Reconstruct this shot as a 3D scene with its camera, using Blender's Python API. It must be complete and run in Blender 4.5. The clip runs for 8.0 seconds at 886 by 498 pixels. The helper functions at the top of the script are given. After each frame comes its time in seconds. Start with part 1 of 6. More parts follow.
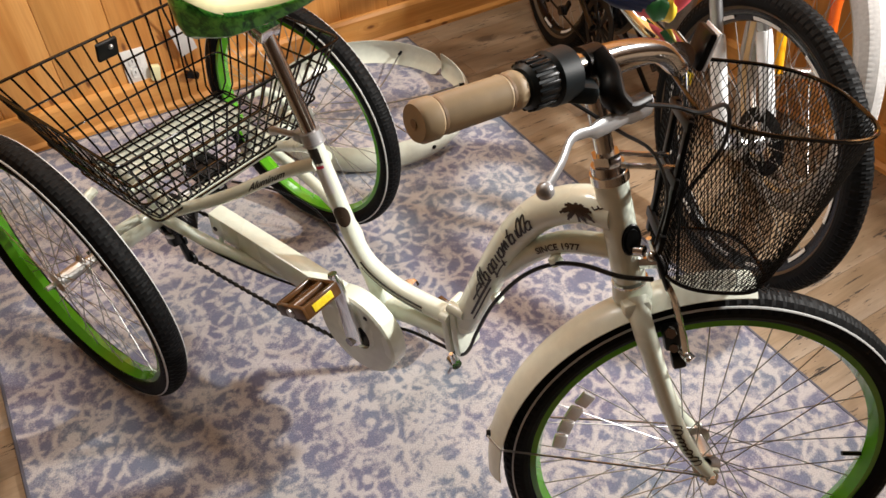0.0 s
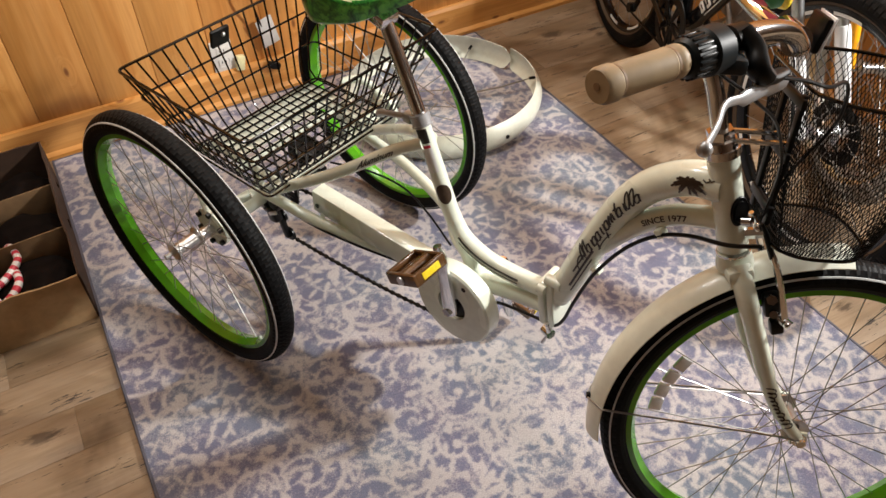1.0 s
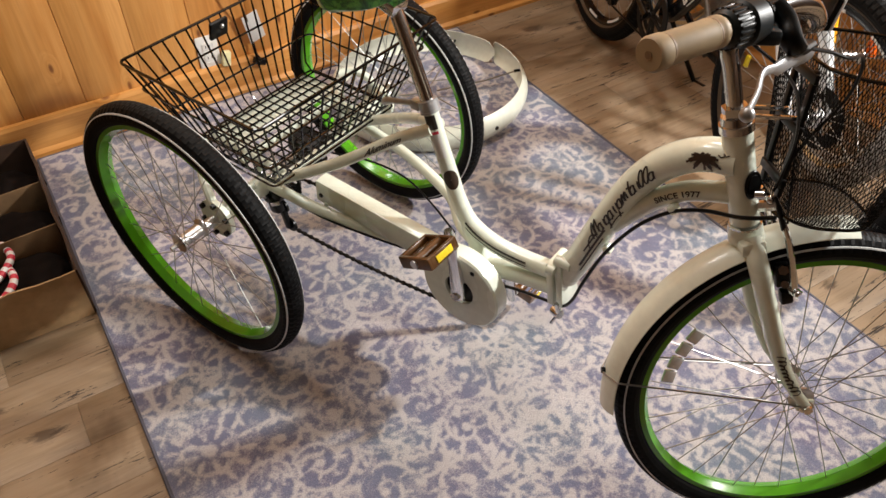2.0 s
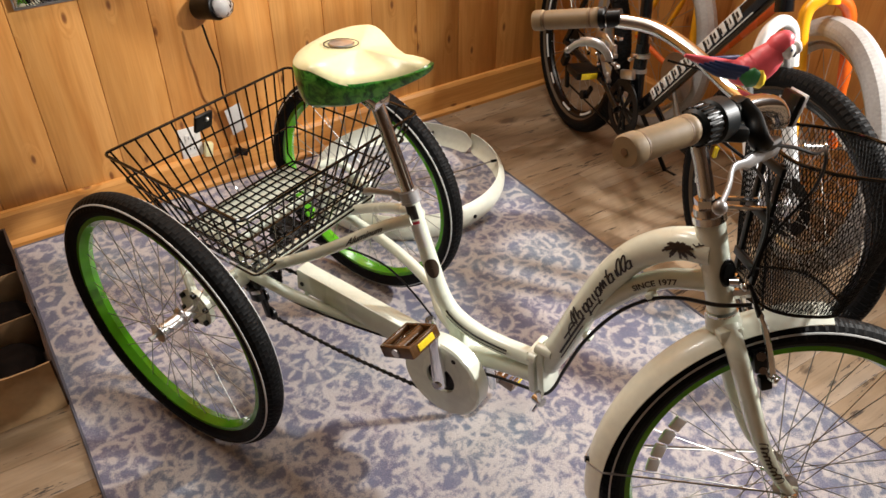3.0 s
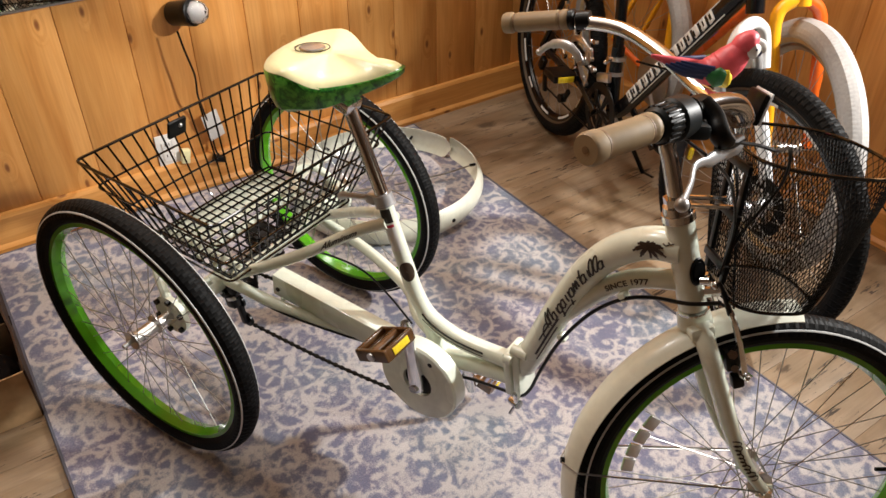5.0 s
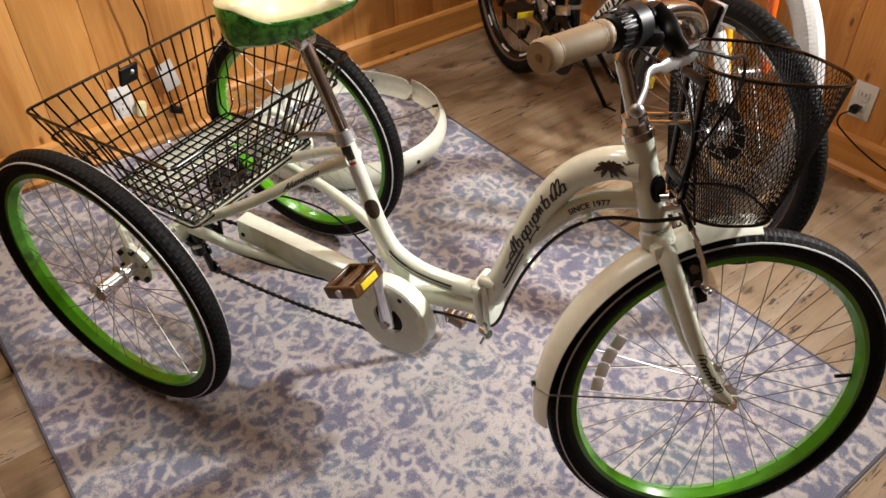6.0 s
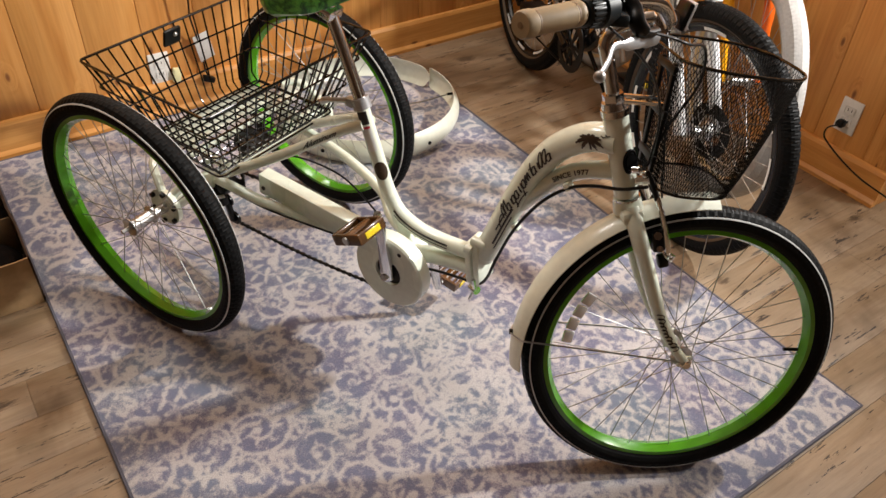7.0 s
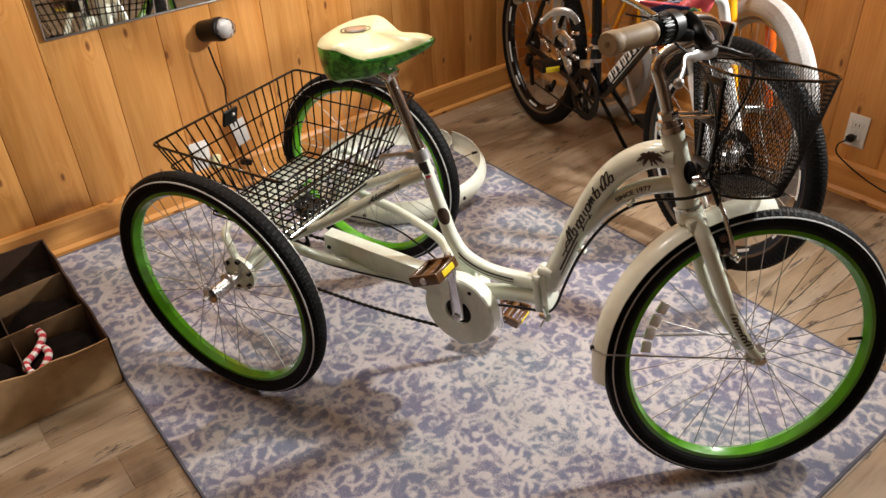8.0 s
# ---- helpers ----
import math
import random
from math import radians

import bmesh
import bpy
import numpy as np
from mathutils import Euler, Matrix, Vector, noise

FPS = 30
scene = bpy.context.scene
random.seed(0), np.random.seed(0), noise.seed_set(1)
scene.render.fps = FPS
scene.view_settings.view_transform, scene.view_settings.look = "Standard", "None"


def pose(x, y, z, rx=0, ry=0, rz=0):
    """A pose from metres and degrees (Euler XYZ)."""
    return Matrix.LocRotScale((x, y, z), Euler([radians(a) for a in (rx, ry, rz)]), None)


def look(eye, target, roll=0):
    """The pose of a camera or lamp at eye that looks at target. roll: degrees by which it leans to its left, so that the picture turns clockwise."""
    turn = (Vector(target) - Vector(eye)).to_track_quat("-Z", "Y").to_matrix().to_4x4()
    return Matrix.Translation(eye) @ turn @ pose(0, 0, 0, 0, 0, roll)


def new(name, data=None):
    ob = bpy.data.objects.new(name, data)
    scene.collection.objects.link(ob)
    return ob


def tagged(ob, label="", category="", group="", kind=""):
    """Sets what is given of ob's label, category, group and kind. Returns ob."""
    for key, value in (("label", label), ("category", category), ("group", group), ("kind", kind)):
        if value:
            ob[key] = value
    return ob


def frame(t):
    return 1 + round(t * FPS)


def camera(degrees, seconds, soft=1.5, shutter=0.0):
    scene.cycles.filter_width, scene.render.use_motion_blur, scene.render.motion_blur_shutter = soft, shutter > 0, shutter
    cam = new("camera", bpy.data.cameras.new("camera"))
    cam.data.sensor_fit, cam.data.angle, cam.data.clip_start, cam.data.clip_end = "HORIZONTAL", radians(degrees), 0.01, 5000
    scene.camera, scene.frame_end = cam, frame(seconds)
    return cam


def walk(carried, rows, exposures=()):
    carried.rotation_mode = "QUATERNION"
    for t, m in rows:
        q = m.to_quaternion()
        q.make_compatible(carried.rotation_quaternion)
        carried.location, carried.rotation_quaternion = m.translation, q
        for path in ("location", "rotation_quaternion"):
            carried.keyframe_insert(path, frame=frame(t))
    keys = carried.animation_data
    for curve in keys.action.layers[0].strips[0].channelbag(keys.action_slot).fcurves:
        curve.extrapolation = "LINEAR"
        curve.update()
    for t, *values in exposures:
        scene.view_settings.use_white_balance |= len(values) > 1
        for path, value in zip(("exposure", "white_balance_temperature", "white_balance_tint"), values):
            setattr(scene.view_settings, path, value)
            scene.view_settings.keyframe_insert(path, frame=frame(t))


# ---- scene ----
cam = camera(59.3, 8.0)
PATH = [
    (0, (-0.009, 0.064, 1.408), (0.711, 1.309, 0.018), -1.7),
    (0.5, (-0.073, 0.016, 1.431), (0.552, 1.317, 0.047), -3.0),
    (1, (-0.175, 0.042, 1.441), (0.485, 1.325, 0.056), -2.5),
    (1.2, (-0.212, 0.049, 1.439), (0.453, 1.328, 0.054), -2.5),
    (2.3, (-0.279, 0.055, 1.434), (0.509, 1.278, 0.062), 0.1),
    (2.5, (-0.281, 0.057, 1.445), (0.548, 1.33, 0.144), 0.0),
    (3, (-0.285, 0.052, 1.447), (0.588, 1.378, 0.23), 0.1),
    (3.5, (-0.277, 0.05, 1.448), (0.6, 1.38, 0.239), -0.3),
    (4, (-0.277, 0.042, 1.447), (0.6, 1.374, 0.24), -0.3),
    (5.5, (-0.264, 0.036, 1.429), (0.665, 1.322, 0.212), -0.2),
    (6, (-0.272, 0.011, 1.411), (0.65, 1.222, 0.114), -0.9),
    (6.5, (-0.322, -0.096, 1.456), (0.594, 1.117, 0.156), 1.5),
    (7, (-0.36, -0.161, 1.452), (0.542, 1.074, 0.163), 2.8),
    (7.5, (-0.472, -0.157, 1.454), (0.455, 1.123, 0.228), -2.6),
    (8, (-0.573, -0.172, 1.436), (0.413, 1.155, 0.31), -3.0),
]
walk(cam, [(t, look(eye, target, roll)) for t, eye, target, roll in PATH])

# ---- world and lights ----
world = bpy.data.worlds.new("room_dark")
world.use_nodes = True
world.node_tree.nodes["Background"].inputs[0].default_value = (0.02, 0.015, 0.01, 1)
world.node_tree.nodes["Background"].inputs[1].default_value = 0.3
scene.world = world
scene.view_settings.exposure = 0.12


def lamp(name, at, watts, size, colour, aim=None, cone=110):
    """A point lamp, or with aim a reflector lamp turned towards that place."""
    data = bpy.data.lights.new(name, "SPOT" if aim else "POINT")
    data.energy, data.shadow_soft_size, data.color = watts, size, colour
    ob = new(name, data)
    ob.location = at
    if aim:
        data.spot_size, data.spot_blend = radians(cone), 1.0
        ob.rotation_euler = (Vector(aim) - Vector(at)).to_track_quat("-Z", "Y").to_euler()
    return ob


# out of view; placed by cast shadows, cone narrowed to dim the near floor
lamp("reflector_lamp", (2.22, 0.19, 1.67), 310, 0.06, (1.0, 0.98, 0.948), aim=(-0.3, 2.05, 0.55), cone=106)
lamp("side_room_lamp", (3.42, -1.15, 2.34), 165, 0.08, (1.0, 0.98, 0.948))
# soft fills added overhead to even out brightness; no such bulbs are known
lamp("fill_lamp", (0.85, 1.80, 2.40), 45, 0.20, (1.0, 0.98, 0.948))
lamp("fill_lamp", (-0.25, 1.80, 2.40), 40, 0.20, (1.0, 0.98, 0.948))


# ---- materials ----
def nodes_of(name):
    m = bpy.data.materials.new(name)
    m.use_nodes = True
    t = m.node_tree
    return m, t, t.nodes["Principled BSDF"]


def node(t, kind, **values):
    n = t.nodes.new(kind)
    for k, v in values.items():
        n.inputs[k].default_value = v
    return n


def ramp(t, src, stops, mode="LINEAR"):
    r = t.nodes.new("ShaderNodeValToRGB")
    r.color_ramp.interpolation = mode
    el = r.color_ramp.elements
    while len(el) < len(stops):
        el.new(0.5)
    for e, (p, c) in zip(el, stops):
        e.position = p
        e.color = (*c, 1) if len(c) == 3 else c
    t.links.new(src, r.inputs[0])
    return r


def coords(t, scale=(1, 1, 1), rand=False):
    """Object coordinates, scaled, and shifted by the object's own random number."""
    tc = t.nodes.new("ShaderNodeTexCoord")
    mp = t.nodes.new("ShaderNodeMapping")
    mp.inputs["Scale"].default_value = scale
    t.links.new(tc.outputs["Object"], mp.inputs[0])
    if rand:
        oi = t.nodes.new("ShaderNodeObjectInfo")
        mu = t.nodes.new("ShaderNodeMath")
        mu.operation = "MULTIPLY"
        mu.inputs[1].default_value = 37.0
        t.links.new(oi.outputs["Random"], mu.inputs[0])
        co = t.nodes.new("ShaderNodeCombineXYZ")
        for i in range(3):
            t.links.new(mu.outputs[0], co.inputs[i])
        t.links.new(co.outputs[0], mp.inputs["Location"])
    return mp.outputs[0]


def mixc(t, fac, a, b, mode="MIX"):
    m = t.nodes.new("ShaderNodeMix")
    m.data_type, m.blend_type = "RGBA", mode
    for i, v in ((0, fac), (6, a), (7, b)):
        if isinstance(v, bpy.types.NodeSocket):
            t.links.new(v, m.inputs[i])
        else:
            m.inputs[i].default_value = v if i == 0 else (*v, 1)
    return m.outputs[2]


def bumped(t, p, height, strength, distance=0.002):
    b = node(t, "ShaderNodeBump", Strength=strength, Distance=distance)
    t.links.new(height, b.inputs["Height"])
    t.links.new(b.outputs[0], p.inputs["Normal"])


def plain(name, col, rough=0.5, metal=0.0, var=0.12, scale=60, bump=0.1, coat=0.0, spread=0.12, col2=None, spec=0.5):
    """Paint, rubber, plastic or metal: base colour varied at two scales, uneven gloss and fine relief."""
    m, t, p = nodes_of(name)
    v = coords(t)
    n1 = node(t, "ShaderNodeTexNoise", Scale=scale, Detail=6)
    n2 = node(t, "ShaderNodeTexNoise", Scale=scale / 9, Detail=3)
    t.links.new(v, n1.inputs[0])
    t.links.new(v, n2.inputs[0])
    dark = tuple(c * (1 - var) for c in col) if col2 is None else col2
    lite = tuple(min(1, c * (1 + var * 0.6)) for c in col)
    a = ramp(t, n1.outputs[0], [(0.3, dark), (0.7, lite)])
    b = ramp(t, n2.outputs[0], [(0.3, tuple(1 - var for _ in col)), (0.65, (1, 1, 1))])
    t.links.new(mixc(t, 1.0, a.outputs[0], b.outputs[0], "MULTIPLY"), p.inputs["Base Color"])
    r = t.nodes.new("ShaderNodeMapRange")
    r.inputs[3].default_value, r.inputs[4].default_value = max(0.02, rough - spread), min(1, rough + spread)
    t.links.new(n2.outputs[0], r.inputs[0])
    t.links.new(r.outputs[0], p.inputs["Roughness"])
    p.inputs["Metallic"].default_value = metal
    p.inputs["Specular IOR Level"].default_value = spec
    p.inputs["Coat Weight"].default_value = coat
    p.inputs["Coat Roughness"].default_value = 0.08
    if bump:
        bumped(t, p, n1.outputs[0], bump, 0.001)
    return m


def pine(name, along, depth):
    """Varnished knotty pine; along: the axis of the grain (0, 1 or 2)."""
    m, t, p = nodes_of(name)
    sc = [14.0, 14.0, 14.0]
    sc[along] = 1.1
    v = coords(t, sc, True)
    kn = [6.4, 6.4, 6.4]
    kn[along] = 2.6
    kn[depth] = 0.0
    vk = coords(t, kn, True)
    vor = node(t, "ShaderNodeTexVoronoi", Scale=1.0, Randomness=1.0)
    vor.voronoi_dimensions = "2D"
    sepk = t.nodes.new("ShaderNodeSeparateXYZ")
    t.links.new(vk, sepk.inputs[0])
    comk = t.nodes.new("ShaderNodeCombineXYZ")
    for k, axis in enumerate([q for q in range(3) if q != depth]):
        t.links.new(sepk.outputs[axis], comk.inputs[k])
    t.links.new(comk.outputs[0], vor.inputs["Vector"])
    knot = ramp(t, vor.outputs["Distance"], [(0.0, (1, 1, 1)), (0.026, (0.85, 0.85, 0.85)), (0.050, (0, 0, 0))])
    halo = ramp(t, vor.outputs["Distance"], [(0.0, (1, 1, 1)), (0.17, (0, 0, 0))])
    add = t.nodes.new("ShaderNodeVectorMath")
    add.operation = "MULTIPLY_ADD"
    add.inputs[1].default_value = (1.2, 1.2, 1.2)
    t.links.new(halo.outputs[0], add.inputs[0])
    t.links.new(v, add.inputs[2])
    grain = node(t, "ShaderNodeTexNoise", Scale=1.6, Detail=5, Roughness=0.6, Distortion=0.5)
    t.links.new(add.outputs[0], grain.inputs[0])
    sc2 = [150.0, 150.0, 150.0]
    sc2[along] = 4.0
    fine = node(t, "ShaderNodeTexNoise", Scale=1.0, Detail=4)
    t.links.new(coords(t, sc2, True), fine.inputs[0])
    col = ramp(t, grain.outputs[0], [(0.25, (0.55, 0.225, 0.048)), (0.46, (0.67, 0.316, 0.082)), (0.62, (0.74, 0.374, 0.112)), (0.78, (0.60, 0.258, 0.062))])
    fr = ramp(t, fine.outputs[0], [(0.3, (0.90, 0.87, 0.84)), (0.6, (1, 1, 1))])
    c = mixc(t, 1.0, col.outputs[0], fr.outputs[0], "MULTIPLY")
    oi = t.nodes.new("ShaderNodeObjectInfo")
    tone = ramp(t, oi.outputs["Random"], [(0.0, (0.86, 0.82, 0.78)), (0.5, (1, 1, 1)), (1.0, (1.0, 0.92, 0.84))])
    c = mixc(t, 1.0, c, tone.outputs[0], "MULTIPLY")
    c = mixc(t, knot.outputs[0], c, (0.20, 0.065, 0.018))
    t.links.new(c, p.inputs["Base Color"])
    rr = ramp(t, grain.outputs[0], [(0.3, (0.34,) * 3), (0.7, (0.50,) * 3)])
    t.links.new(rr.outputs[0], p.inputs["Roughness"])
    bumped(t, p, fine.outputs[0], 0.12, 0.001)
    return m


BLOTCHES = [((1.657, 0.601), 0.060), ((1.854, 0.678), 0.055), ((1.263, 0.699), 0.05), ((1.412, 2.187), 0.06), ((1.579, 2.103), 0.05), ((-0.531, 1.312), 0.07), ((-0.626, 1.435), 0.06)]


def worn_plank():
    """Old floor planks: taupe paint worn to grey-brown wood, with dark chips and scratches along the grain."""
    m, t, p = nodes_of("worn_plank")
    geo = t.nodes.new("ShaderNodeNewGeometry")

    def place(sc):
        mp = t.nodes.new("ShaderNodeMapping")
        mp.inputs["Scale"].default_value = sc
        t.links.new(geo.outputs["Position"], mp.inputs[0])
        return mp.outputs[0]
    v = place((1.3, 9, 9))
    n1 = node(t, "ShaderNodeTexNoise", Scale=1.4, Detail=7, Roughness=0.62, Distortion=0.8)
    t.links.new(v, n1.inputs[0])
    n2 = node(t, "ShaderNodeTexNoise", Scale=1.0, Detail=5, Roughness=0.7)
    t.links.new(place((5, 60, 60)), n2.inputs[0])
    n3 = node(t, "ShaderNodeTexNoise", Scale=1.0, Detail=6, Roughness=0.75, Distortion=0.4)
    t.links.new(place((4.5, 30, 30)), n3.inputs[0])
    base = ramp(t, n1.outputs[0], [(0.28, (0.200, 0.138, 0.080)), (0.45, (0.275, 0.196, 0.120)), (0.58, (0.325, 0.240, 0.158)), (0.74, (0.245, 0.174, 0.106))])
    gr = ramp(t, n2.outputs[0], [(0.30, (0.80, 0.77, 0.74)), (0.55, (1, 1, 1))])
    c = mixc(t, 1.0, base.outputs[0], gr.outputs[0], "MULTIPLY")
    # worn patches that run on from plank to plank
    big = node(t, "ShaderNodeTexNoise", Scale=1.7, Detail=4, Roughness=0.6, Distortion=0.6)
    t.links.new(geo.outputs["Position"], big.inputs[0])
    worn = ramp(t, big.outputs[0], [(0.32, (0.50, 0.44, 0.38)), (0.43, (1, 1, 1)), (0.70, (1.0, 0.97, 0.93))])
    c = mixc(t, 1.0, c, worn.outputs[0], "MULTIPLY")
    # short dark dashes along the grain, thicker where the wear is deeper
    dash = node(t, "ShaderNodeTexNoise", Scale=1.0, Detail=3, Roughness=0.6, Distortion=0.5)
    t.links.new(place((16, 150, 150)), dash.inputs[0])
    sel = ramp(t, n3.outputs[0], [(0.36, (0.30,) * 3), (0.52, (0, 0, 0))])
    gate = t.nodes.new("ShaderNodeMath")
    gate.operation = "SUBTRACT"
    t.links.new(dash.outputs[0], gate.inputs[0])
    t.links.new(sel.outputs[0], gate.inputs[1])
    chip = ramp(t, gate.outputs[0], [(0.195, (1, 1, 1)), (0.235, (0, 0, 0))])
    c = mixc(t, chip.outputs[0], c, (0.040, 0.026, 0.017))
    pale = ramp(t, n3.outputs[0], [(0.66, (0, 0, 0)), (0.76, (0.4, 0.4, 0.4))])
    c = mixc(t, pale.outputs[0], c, (0.46, 0.38, 0.30))
    # blotches of bare dark wood, ragged along the grain
    rag = node(t, "ShaderNodeTexNoise", Scale=1.0, Detail=6, Roughness=0.72, Distortion=0.5)
    t.links.new(place((7, 22, 22)), rag.inputs[0])
    for (bx, by), size in BLOTCHES:
        off = t.nodes.new("ShaderNodeMapping")
        off.inputs["Location"].default_value = (-bx / size, -by / (size * 0.62), 0)
        off.inputs["Scale"].default_value = (1 / size, 1 / (size * 0.62), 0)
        t.links.new(geo.outputs["Position"], off.inputs[0])
        ln = t.nodes.new("ShaderNodeVectorMath")
        ln.operation = "LENGTH"
        t.links.new(off.outputs[0], ln.inputs[0])
        mix = t.nodes.new("ShaderNodeMath")
        mix.operation = "MULTIPLY_ADD"
        mix.inputs[1].default_value = 0.34
        t.links.new(ln.outputs["Value"], mix.inputs[0])
        t.links.new(rag.outputs[0], mix.inputs[2])
        blot = ramp(t, mix.outputs[0], [(0.56, (0.80,) * 3), (0.68, (0, 0, 0))])
        c = mixc(t, blot.outputs[0], c, (0.060, 0.036, 0.020))
    oi = t.nodes.new("ShaderNodeObjectInfo")
    tone = ramp(t, oi.outputs["Random"], [(0.0, (0.95, 0.945, 0.94)), (1.0, (1.02, 1.01, 1.0))])
    t.links.new(mixc(t, 1.0, c, tone.outputs[0], "MULTIPLY"), p.inputs["Base Color"])
    rr = ramp(t, n1.outputs[0], [(0.3, (0.42,) * 3), (0.7, (0.66,) * 3)])
    t.links.new(rr.outputs[0], p.inputs["Roughness"])
    bumped(t, p, n3.outputs[0], 0.35, 0.002)
    return m


def rug_pile():
    """Low pile rug: faded cream scrolls on periwinkle, from the woven pattern that the rug's mesh carries."""
    m, t, p = nodes_of("rug_pile")
    v = coords(t)
    at = t.nodes.new("ShaderNodeAttribute")
    at.attribute_name = "weave"
    sp = node(t, "ShaderNodeTexNoise", Scale=230, Detail=3, Roughness=0.65)
    t.links.new(v, sp.inputs[0])
    tuft = node(t, "ShaderNodeTexNoise", Scale=520, Detail=2)
    t.links.new(v, tuft.inputs[0])
    # single tufts break up the outlines of the woven pattern
    mul = t.nodes.new("ShaderNodeMath")
    mul.operation = "MULTIPLY_ADD"
    mul.inputs[1].default_value = 1.15
    mul.inputs[2].default_value = -0.575
    t.links.new(sp.outputs[0], mul.inputs[0])
    add = t.nodes.new("ShaderNodeMath")
    t.links.new(at.outputs["Fac"], add.inputs[0])
    t.links.new(mul.outputs[0], add.inputs[1])
    fac = ramp(t, add.outputs[0], [(0.16, (0, 0, 0)), (0.42, (0.42,) * 3), (0.72, (1, 1, 1))])
    big = node(t, "ShaderNodeTexNoise", Scale=3.2, Detail=3)
    t.links.new(v, big.inputs[0])
    ground = ramp(t, big.outputs[0], [(0.36, (0.170, 0.160, 0.240)), (0.50, (0.178, 0.186, 0.268)), (0.64, (0.180, 0.212, 0.272))])
    cream = ramp(t, big.outputs[0], [(0.36, (0.50, 0.455, 0.465)), (0.64, (0.52, 0.495, 0.49))])
    c = mixc(t, fac.outputs[0], ground.outputs[0], cream.outputs[0])
    pile = ramp(t, tuft.outputs[0], [(0.32, (0.66,) * 3), (0.58, (1, 1, 1))])
    c = mixc(t, 0.7, c, pile.outputs[0], "MULTIPLY")
    t.links.new(c, p.inputs["Base Color"])
    p.inputs["Roughness"].default_value = 0.95
    p.inputs["Specular IOR Level"].default_value = 0.1
    p.inputs["Sheen Weight"].default_value = 0.15
    bumped(t, p, tuft.outputs[0], 0.7, 0.003)
    return m


def melon_green():
    m, t, p = nodes_of("melon_green")
    v = coords(t)
    n = node(t, "ShaderNodeTexNoise", Scale=34, Detail=4, Roughness=0.6, Distortion=1.0)
    t.links.new(v, n.inputs[0])
    n2 = node(t, "ShaderNodeTexNoise", Scale=75, Detail=3, Distortion=0.6)
    t.links.new(v, n2.inputs[0])
    a = ramp(t, n.outputs[0], [(0.36, (0.010, 0.090, 0.016)), (0.46, (0.03, 0.21, 0.03)), (0.52, (0.09, 0.42, 0.05)), (0.68, (0.15, 0.52, 0.07))])
    b = ramp(t, n2.outputs[0], [(0.38, (0.25, 0.40, 0.25)), (0.50, (1, 1, 1))])
    t.links.new(mixc(t, 0.9, a.outputs[0], b.outputs[0], "MULTIPLY"), p.inputs["Base Color"])
    p.inputs["Roughness"].default_value = 0.30
    p.inputs["Coat Weight"].default_value = 0.4
    bumped(t, p, n2.outputs[0], 0.08, 0.001)
    return m


def mirror_glass():
    m, t, p = nodes_of("mirror_glass")
    p.inputs["Metallic"].default_value = 1.0
    p.inputs["Base Color"].default_value = (0.86, 0.88, 0.87, 1)
    n = node(t, "ShaderNodeTexNoise", Scale=5, Detail=4)
    t.links.new(coords(t), n.inputs[0])
    r = ramp(t, n.outputs[0], [(0.4, (0.01,) * 3), (0.8, (0.05,) * 3)])
    t.links.new(r.outputs[0], p.inputs["Roughness"])
    return m


def clear_plastic():
    m, t, p = nodes_of("clear_plastic")
    p.inputs["Transmission Weight"].default_value = 0.95
    p.inputs["Roughness"].default_value = 0.04
    p.inputs["Base Color"].default_value = (0.97, 0.98, 0.98, 1)
    n = node(t, "ShaderNodeTexVoronoi", Scale=90)
    t.links.new(coords(t), n.inputs[0])
    bumped(t, p, n.outputs[0], 0.8, 0.004)
    return m


PINE_V, PINE_X, PINE_Y = pine("pine_upright", 2, 1), pine("pine_lengthwise", 0, 1), pine("pine_crosswise", 1, 0)
PLANK = worn_plank()
RUG = rug_pile()
RUG_EDGE = plain("rug_binding", (0.10, 0.10, 0.13), 0.9, bump=0.4, scale=300)
CREAM = plain("cream_paint", (0.76, 0.81, 0.69), 0.28, var=0.05, coat=0.6, bump=0.02)
CREAM_GUARD = plain("cream_guard", (0.79, 0.81, 0.69), 0.36, var=0.06, coat=0.3, bump=0.03)
RUBBER = plain("tyre_rubber", (0.0056, 0.0056, 0.0058), 0.56, var=0.3, scale=140, bump=0.35, spec=0.10)
STRIPE = plain("reflex_stripe", (0.62, 0.63, 0.62), 0.35, var=0.1)
LIME = plain("lime_rim", (0.10, 0.40, 0.012), 0.18, var=0.12, coat=0.5, scale=25, bump=0.02)
STEEL = plain("spoke_steel", (0.50, 0.50, 0.48), 0.36, 1.0, var=0.15, bump=0.0)
CHROME = plain("chrome", (0.74, 0.74, 0.75), 0.12, 1.0, var=0.06, scale=30, bump=0.02, spread=0.05)
ALLOY = plain("brushed_alloy", (0.66, 0.66, 0.66), 0.32, 1.0, var=0.1, scale=90)
SATIN = plain("satin_silver", (0.46, 0.46, 0.47), 0.34, 0.55, var=0.1, scale=90)
BLACK = plain("black_plastic", (0.0040, 0.0040, 0.0042), 0.34, var=0.2, bump=0.08, spec=0.22)
BLACK_WIRE = plain("black_coated_wire", (0.0030, 0.0028, 0.0026), 0.10, var=0.2, spec=0.40, spread=0.04)
BLACK_PAINT = plain("black_frame_paint", (0.004, 0.004, 0.0048), 0.22, var=0.2, coat=0.2, bump=0.02, spec=0.3)
CABLE = plain("cable_black", (0.0035, 0.0035, 0.0038), 0.34, var=0.1, spec=0.22)
CHAIN_STEEL = plain("chain_dark_steel", (0.022, 0.020, 0.018), 0.4, 0.8, var=0.3)
